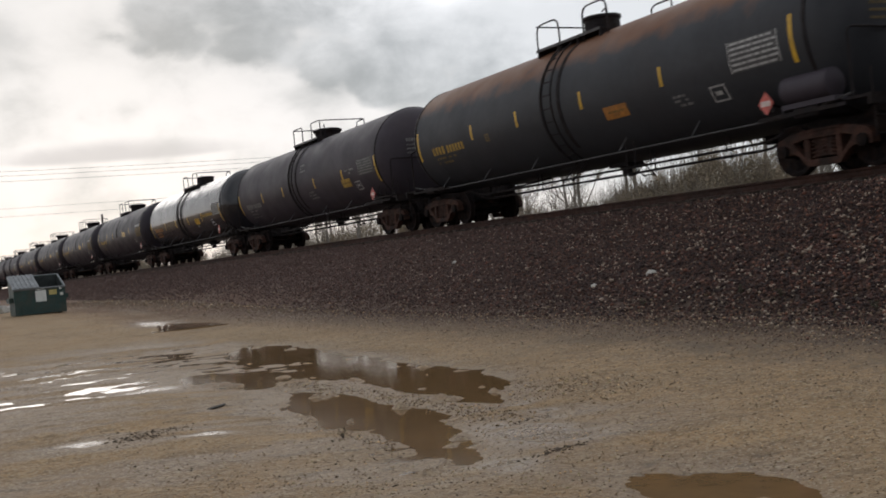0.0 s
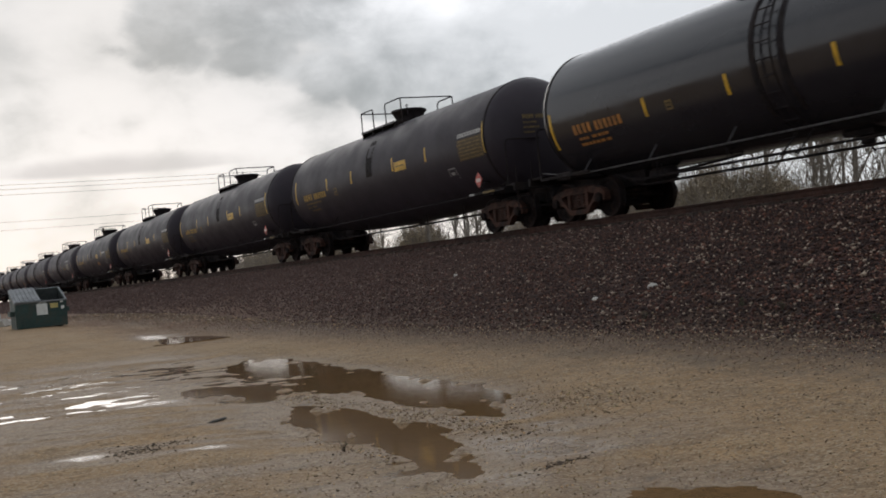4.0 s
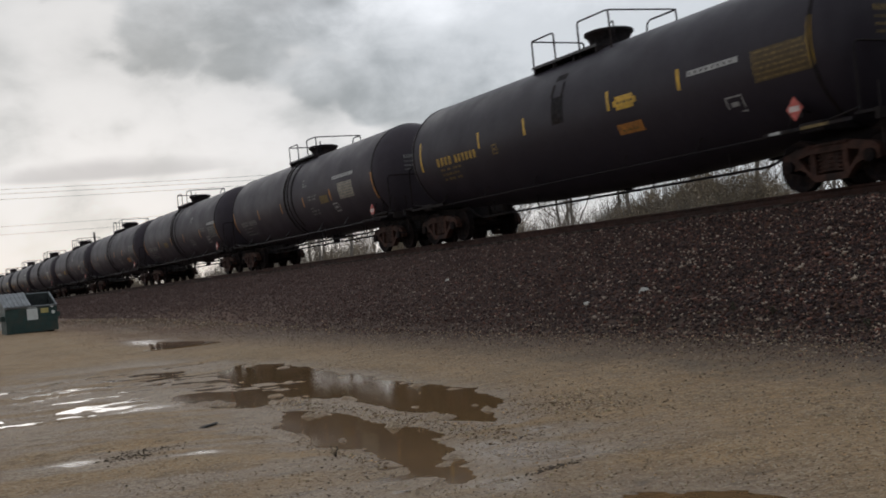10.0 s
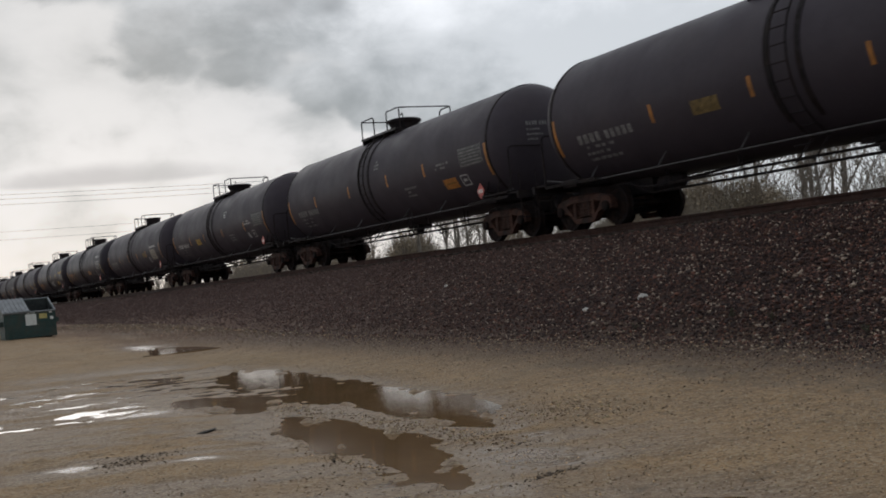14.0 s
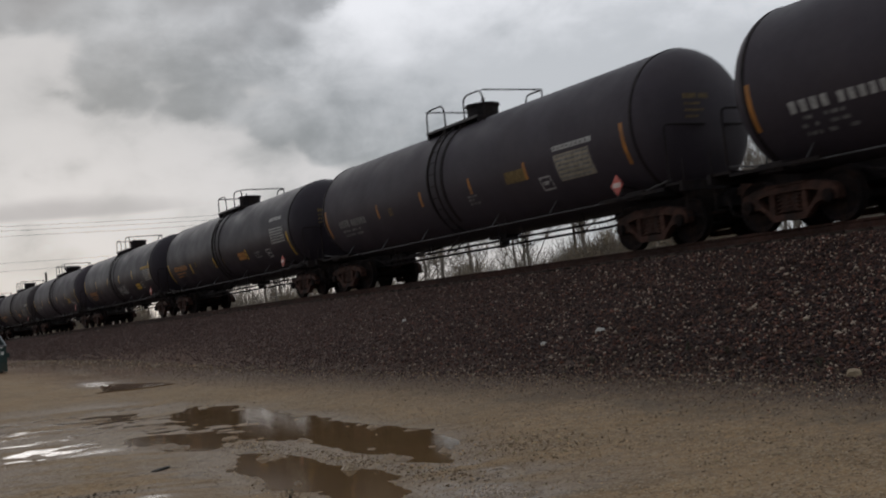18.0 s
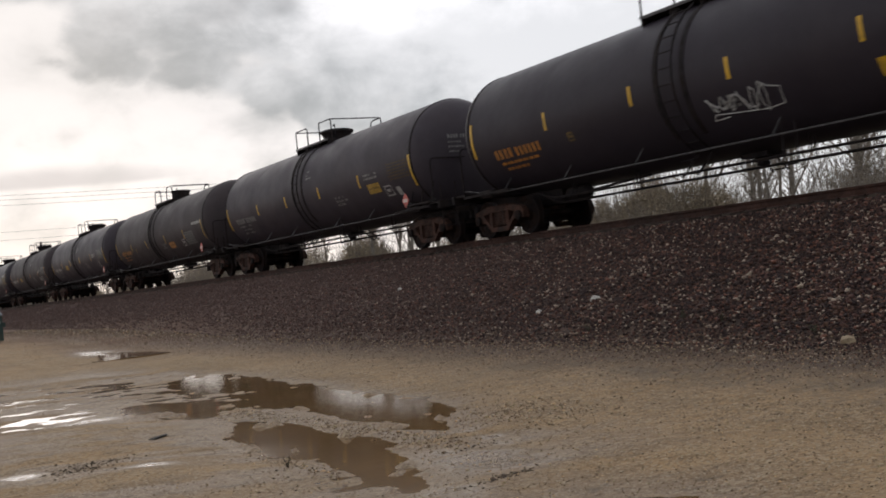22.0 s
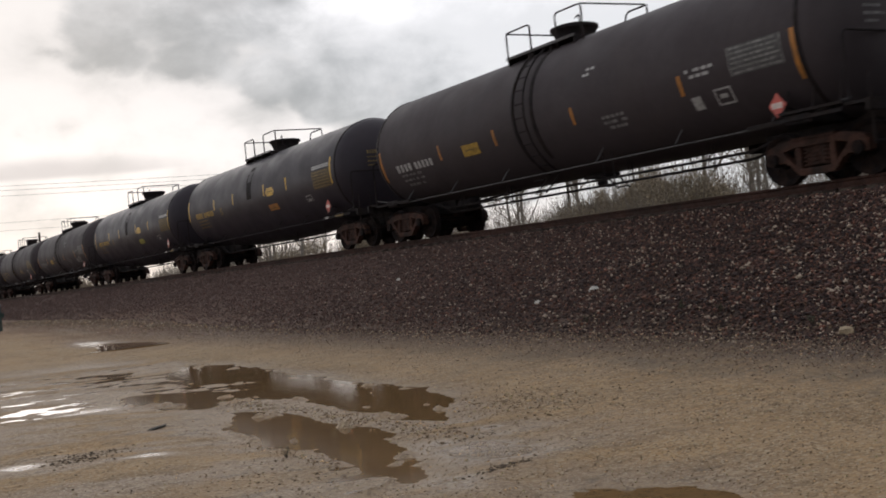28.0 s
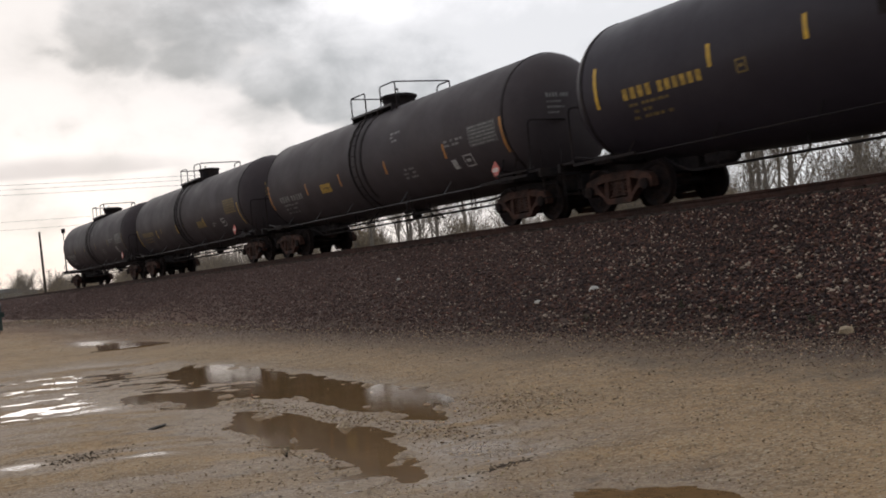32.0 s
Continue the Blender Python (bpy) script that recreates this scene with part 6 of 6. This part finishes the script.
def brush(w, h, seed, n=900):
    """Undergrowth: many thin upright stems with small leaf scraps, open and ragged."""
    rng = random.Random(seed)
    ob = new("bush")
    stems, leaves = bmesh.new(), bmesh.new()
    for i in range(n // 4):
        x, y = rng.gauss(0, w * 0.4), rng.gauss(0, w * 0.3)
        t = h * rng.uniform(0.5, 1.0) * max(0.3, 1 - (abs(x) / w) ** 2)
        tip = Vector((x + rng.gauss(0, 0.5), y + rng.gauss(0, 0.5), t))
        tube(stems, [(x * 0.8, y * 0.8, -0.2), Vector((x, y, t * 0.6)), tip], 0.011, 3, 0.004)
        for k in range(22):
            p = Vector((x, y, 0)).lerp(tip, rng.uniform(0.3, 1.0)) + Vector((rng.gauss(0, 0.2), rng.gauss(0, 0.2), rng.gauss(0, 0.15)))
            d = Vector((rng.gauss(0, 1), rng.gauss(0, 1), rng.gauss(0, 1))).normalized() * rng.uniform(0.012, 0.035)
            e = d.orthogonal().normalized() * rng.uniform(0.008, 0.02)
            leaves.faces.new([leaves.verts.new(q) for q in (p - d, p + e, p + d, p - e)])
    part("brushwood", stems, M_twig, ob)
    part("foliage", leaves, M_bud, ob)
    return tagged(ob, "ragged grey-green bush under the bare trees", "bush", "brush beyond the track")


def build_woods():
    rng = random.Random(44)
    kinds = [bare_tree(8.0, 1), bare_tree(9.5, 2, 0.4), bare_tree(7.0, 3, 0.7), bare_tree(8.8, 6, 0.55)]
    brushes = [brush(2.6, 2.9, 4), brush(3.4, 2.3, 5), brush(2.2, 3.4, 9)]
    spots = []
    for i in range(52):
        x = 12 - i * 2.05 + rng.uniform(-1.2, 1.2)
        y = rng.uniform(27, 46)
        spots.append((x, y))
    for i, (x, y) in enumerate(spots):
        if -66 < x < -53 and i % 3:
            continue   # an open stretch where the sky shows through
        src = kinds[i % 4]
        s = min(rng.uniform(0.8, 1.12), (0.235 * y + 0.4) / 9.5)
        m = pose(x, y, at_ground(x, y) - 0.1, 0, 0, rng.uniform(0, 360))
        if i < 4:
            kinds[i].matrix_basis = m
            kinds[i].scale = (s, s, s)
        else:
            ob = copy_thing(src, m)
            ob.scale = (s, s, s)
    for i in range(52):
        x, y = 10 - i * 2.1 + rng.uniform(-1, 1), rng.uniform(23.5, 34)
        m = pose(x, y, at_ground(x, y) - 0.1, 0, 0, rng.uniform(0, 360))
        s = rng.uniform(0.75, 1.15) * (0.55 if -66 < x < -53 else 1.0)
        if i < 3:
            brushes[i].matrix_basis = m
            brushes[i].scale = (s, s, s)
        else:
            ob = copy_thing(brushes[i % 3], m)
            ob.scale = (s, s, s)
    for i in range(40):
        x, y = 12 - i * 3.4 + rng.uniform(-1.5, 1.5), rng.uniform(40, 52)
        ob = copy_thing(brushes[i % 3], pose(x, y, at_ground(x, y) - 0.1, 0, 0, rng.uniform(0, 360)))
        s = rng.uniform(1.5, 2.1) if -52 < x < -33 else rng.uniform(0.6, 0.9)
        ob.scale = (s, s, s * 0.8)
        tagged(ob, "tall tan brush at the back of the thicket", "bush")
    # low trees far down the line
    for i in range(16):
        x, y = -165 - i * 7 + rng.uniform(-4, 4), rng.uniform(26, 44)
        ob = copy_thing(kinds[i % 4], pose(x, y, at_ground(x, y) - 0.2, 0, 0, rng.uniform(0, 360)))
        s = rng.uniform(0.5, 0.72)
        ob.scale = (s, s, s)
        tagged(ob, "low bare tree far down the railway", "tree", "far trees")
        ob = copy_thing(brushes[i % 3], pose(x + 3, y - 2, at_ground(x, y) - 0.1, 0, 0, rng.uniform(0, 360)))
        ob.scale = (1.6, 1.6, 1.1)


build_woods()


def shrub(x, y, w, h, seed, label, n=11000):
    """A dense rounded thicket: short stems under a shell of many small leaf scraps, with a lumpy outline."""
    rng = np.random.RandomState(seed)
    n = int(n * 1.7)
    a, u = rng.uniform(0, 6.283, n), rng.uniform(0.02, 1.0, n)
    lump = 1 + 0.16 * np.sin(a * 5 + seed) + 0.10 * np.sin(a * 11 + 2) + rng.normal(0, 0.05, n)
    r = np.sqrt(1 - u ** 2) * lump
    c = np.stack([np.cos(a) * r * w, np.sin(a) * r * w * 0.6, u * h * (0.9 + 0.12 * np.sin(a * 3) + rng.normal(0, 0.03, n))], 1) * rng.uniform(0.75, 1.0, (n, 1))
    d = rng.normal(size=(n, 3))
    d /= np.linalg.norm(d, axis=1, keepdims=True)
    s = np.cross(d, rng.normal(size=(n, 3)))
    s /= np.linalg.norm(s, axis=1, keepdims=True)
    size = rng.uniform(0.025, 0.065, (n, 1))
    quads = np.stack([c - d * size, c + s * size * 0.6, c + d * size, c - s * size * 0.6], 1).reshape(-1, 3)
    ob = new("bush")
    fol = new("foliage", raw_mesh("foliage", quads.tolist(), np.arange(n * 4).reshape(n, 4).tolist(), M_olive))
    fol.parent = ob
    bm = bmesh.new()
    rr = random.Random(seed)
    for _ in range(40):
        px, py = rr.gauss(0, w * 0.35), rr.gauss(0, w * 0.2)
        tube(bm, [(px * 0.6, py * 0.6, -0.3), (px, py, h * 0.6)], 0.03, 4, 0.012)
    # bare switches stand out of the crown
    for _ in range(int(60 * w)):
        q, k = rr.uniform(0, 6.283), math.sqrt(rr.random())
        px, py = math.cos(q) * k * w, math.sin(q) * k * w * 0.6
        z = h * math.sqrt(max(0.05, 1 - k * k))
        tube(bm, [(px * 0.8, py * 0.8, z * 0.5), (px, py, z), (px * 1.08 + rr.gauss(0, 0.2), py * 1.08, z * 1.12 + rr.uniform(0.1, 0.5))], 0.014, 3, 0.006)
    tagged(part("brushwood", bm, M_twig, ob), kind="stuff")
    ob.location = (x, y, at_ground(x, y) - 0.05)
    return tagged(ob, label, "bush", "brush beyond the track")


M_olive = material("dry_olive_leaves", (0.300, 0.240, 0.170), 0.85, 0, 0.2, 1.2, island=0.2)
shrub(-36.8, 34, 4.5, 3.8, 1, "dense rounded olive-brown bush beyond the track", 30000)
shrub(-42.0, 35, 3.6, 3.3, 6, "dense rounded olive-brown bush beyond the track", 16000)
shrub(-46.6, 36, 3.2, 2.7, 7, "low spreading olive-brown bush beyond the track", 11000)
shrub(-66.5, 34, 2.5, 2.8, 2, "dense rounded olive-brown bush beyond the track", 12000)
shrub(-29.6, 37, 2.4, 1.7, 3, "low olive-brown bush beyond the track", 4000)
M_olive = material("dry_tan_leaves", (0.31, 0.245, 0.170), 0.85, 0, 0.2, 1.2, island=0.25)
kinds = []
for i in range(7):
    kinds.append(shrub(-41.5 - i * 2.7 + 0.8 * math.sin(i * 2.4), 32.5 + 2.0 * math.sin(i * 1.7), 2.2 + 0.5 * math.sin(i * 3.1), (2.3 if i < 4 else 1.3) + 0.5 * math.sin(i * 2.2 + 1), 40 + i, "low tan dry bush in the thicket", 4000))
for i in range(26):
    x, y = -66 - i * 4.6 + 1.5 * math.sin(i * 1.9), 33 + 2.5 * math.sin(i * 2.7)
    ob = copy_thing(kinds[i % 7], pose(x, y, at_ground(x, y) - 0.1, 0, 0, 0))
    k = 1.45 + 0.2 * math.sin(i * 3.3)
    ob.scale = (k, k, k)
    tagged(ob, "tall tan bush in the thicket far down the line", "bush", "brush beyond the track")


for x, y, w, h, seed in ((-254, 40, 1.8, 3.5, 61), (-211, 40, 1.6, 2.6, 62), (-196, 38, 1.5, 2.2, 63)):
    far_bush = shrub(x, y, w, h, seed, "rounded olive tree far down the railway", 5000)
    far_bush.scale = (2, 2, 2)


def build_shed(x, y, w, d, h):
    wallm = material("grey_metal_siding", (0.46, 0.47, 0.48), 0.6, 0.1, 0.1, 1.0)
    roofm = material("dull_grey_roof", (0.16, 0.165, 0.17), 0.6, 0.1, 0.15, 1.0)
    shed = new("shed")
    z = at_ground(x, y)
    bm = bmesh.new()
    box(bm, -w / 2, w / 2, -d / 2, d / 2, 0, h)
    part("wall", bm, wallm, shed)
    bm = bmesh.new()
    a = [bm.verts.new(p) for p in ((-w / 2 - 0.4, -d / 2 - 0.4, h), (w / 2 + 0.4, -d / 2 - 0.4, h), (w / 2 + 0.4, 0, h + 1.2), (-w / 2 - 0.4, 0, h + 1.2), (-w / 2 - 0.4, d / 2 + 0.4, h), (w / 2 + 0.4, d / 2 + 0.4, h))]
    for f in ((0, 1, 2, 3), (3, 2, 5, 4), (0, 3, 4), (1, 5, 2), (0, 4, 5, 1)):
        bm.faces.new([a[i] for i in f])
    part("roof", bm, roofm, shed)
    for k in (-0.25, 0.2):
        bm = bmesh.new()
        box(bm, k * w - 1.2, k * w + 1.2, -d / 2 - 0.05, -d / 2 - 0.003, 0.05, 2.6)
        part("door", bm, roofm, shed)
    shed.location = (x, y, z)
    tagged(shed, "low grey metal shed far beyond the track", "shed")


build_shed(-262, 36, 34, 14, 2.9)


# ---- what moves ----
def motions():
    """The train rolls past at about 11 m/s; every wheelset turns with it."""
    times = sorted([*range(0, 33), 15.5, 18.5, 21.5, 22.5])
    for k, car in CAR_NOW.items():
        walk(car, [(t, pose(car_x(k, t), TRACK_Y, RAIL_Z)) for t in times])
    last = frame(CLIP)
    turn = [(f - 1) / FPS for f in range(1, last + 1)]
    angle = [(car_x(0, t) - car_x(0, 0)) / WHEEL_R for t in turn]
    for car in CAR_NOW.values():
        for truck in car.children:
            for ws in truck.children:
                if ws.name.startswith("wheelset"):
                    x, y, z = ws.location
                    walk(ws, [(t, Matrix.Translation((x, y, z)) @ Matrix.Rotation(a, 4, "Y")) for t, a in zip(turn, angle)])


motions()
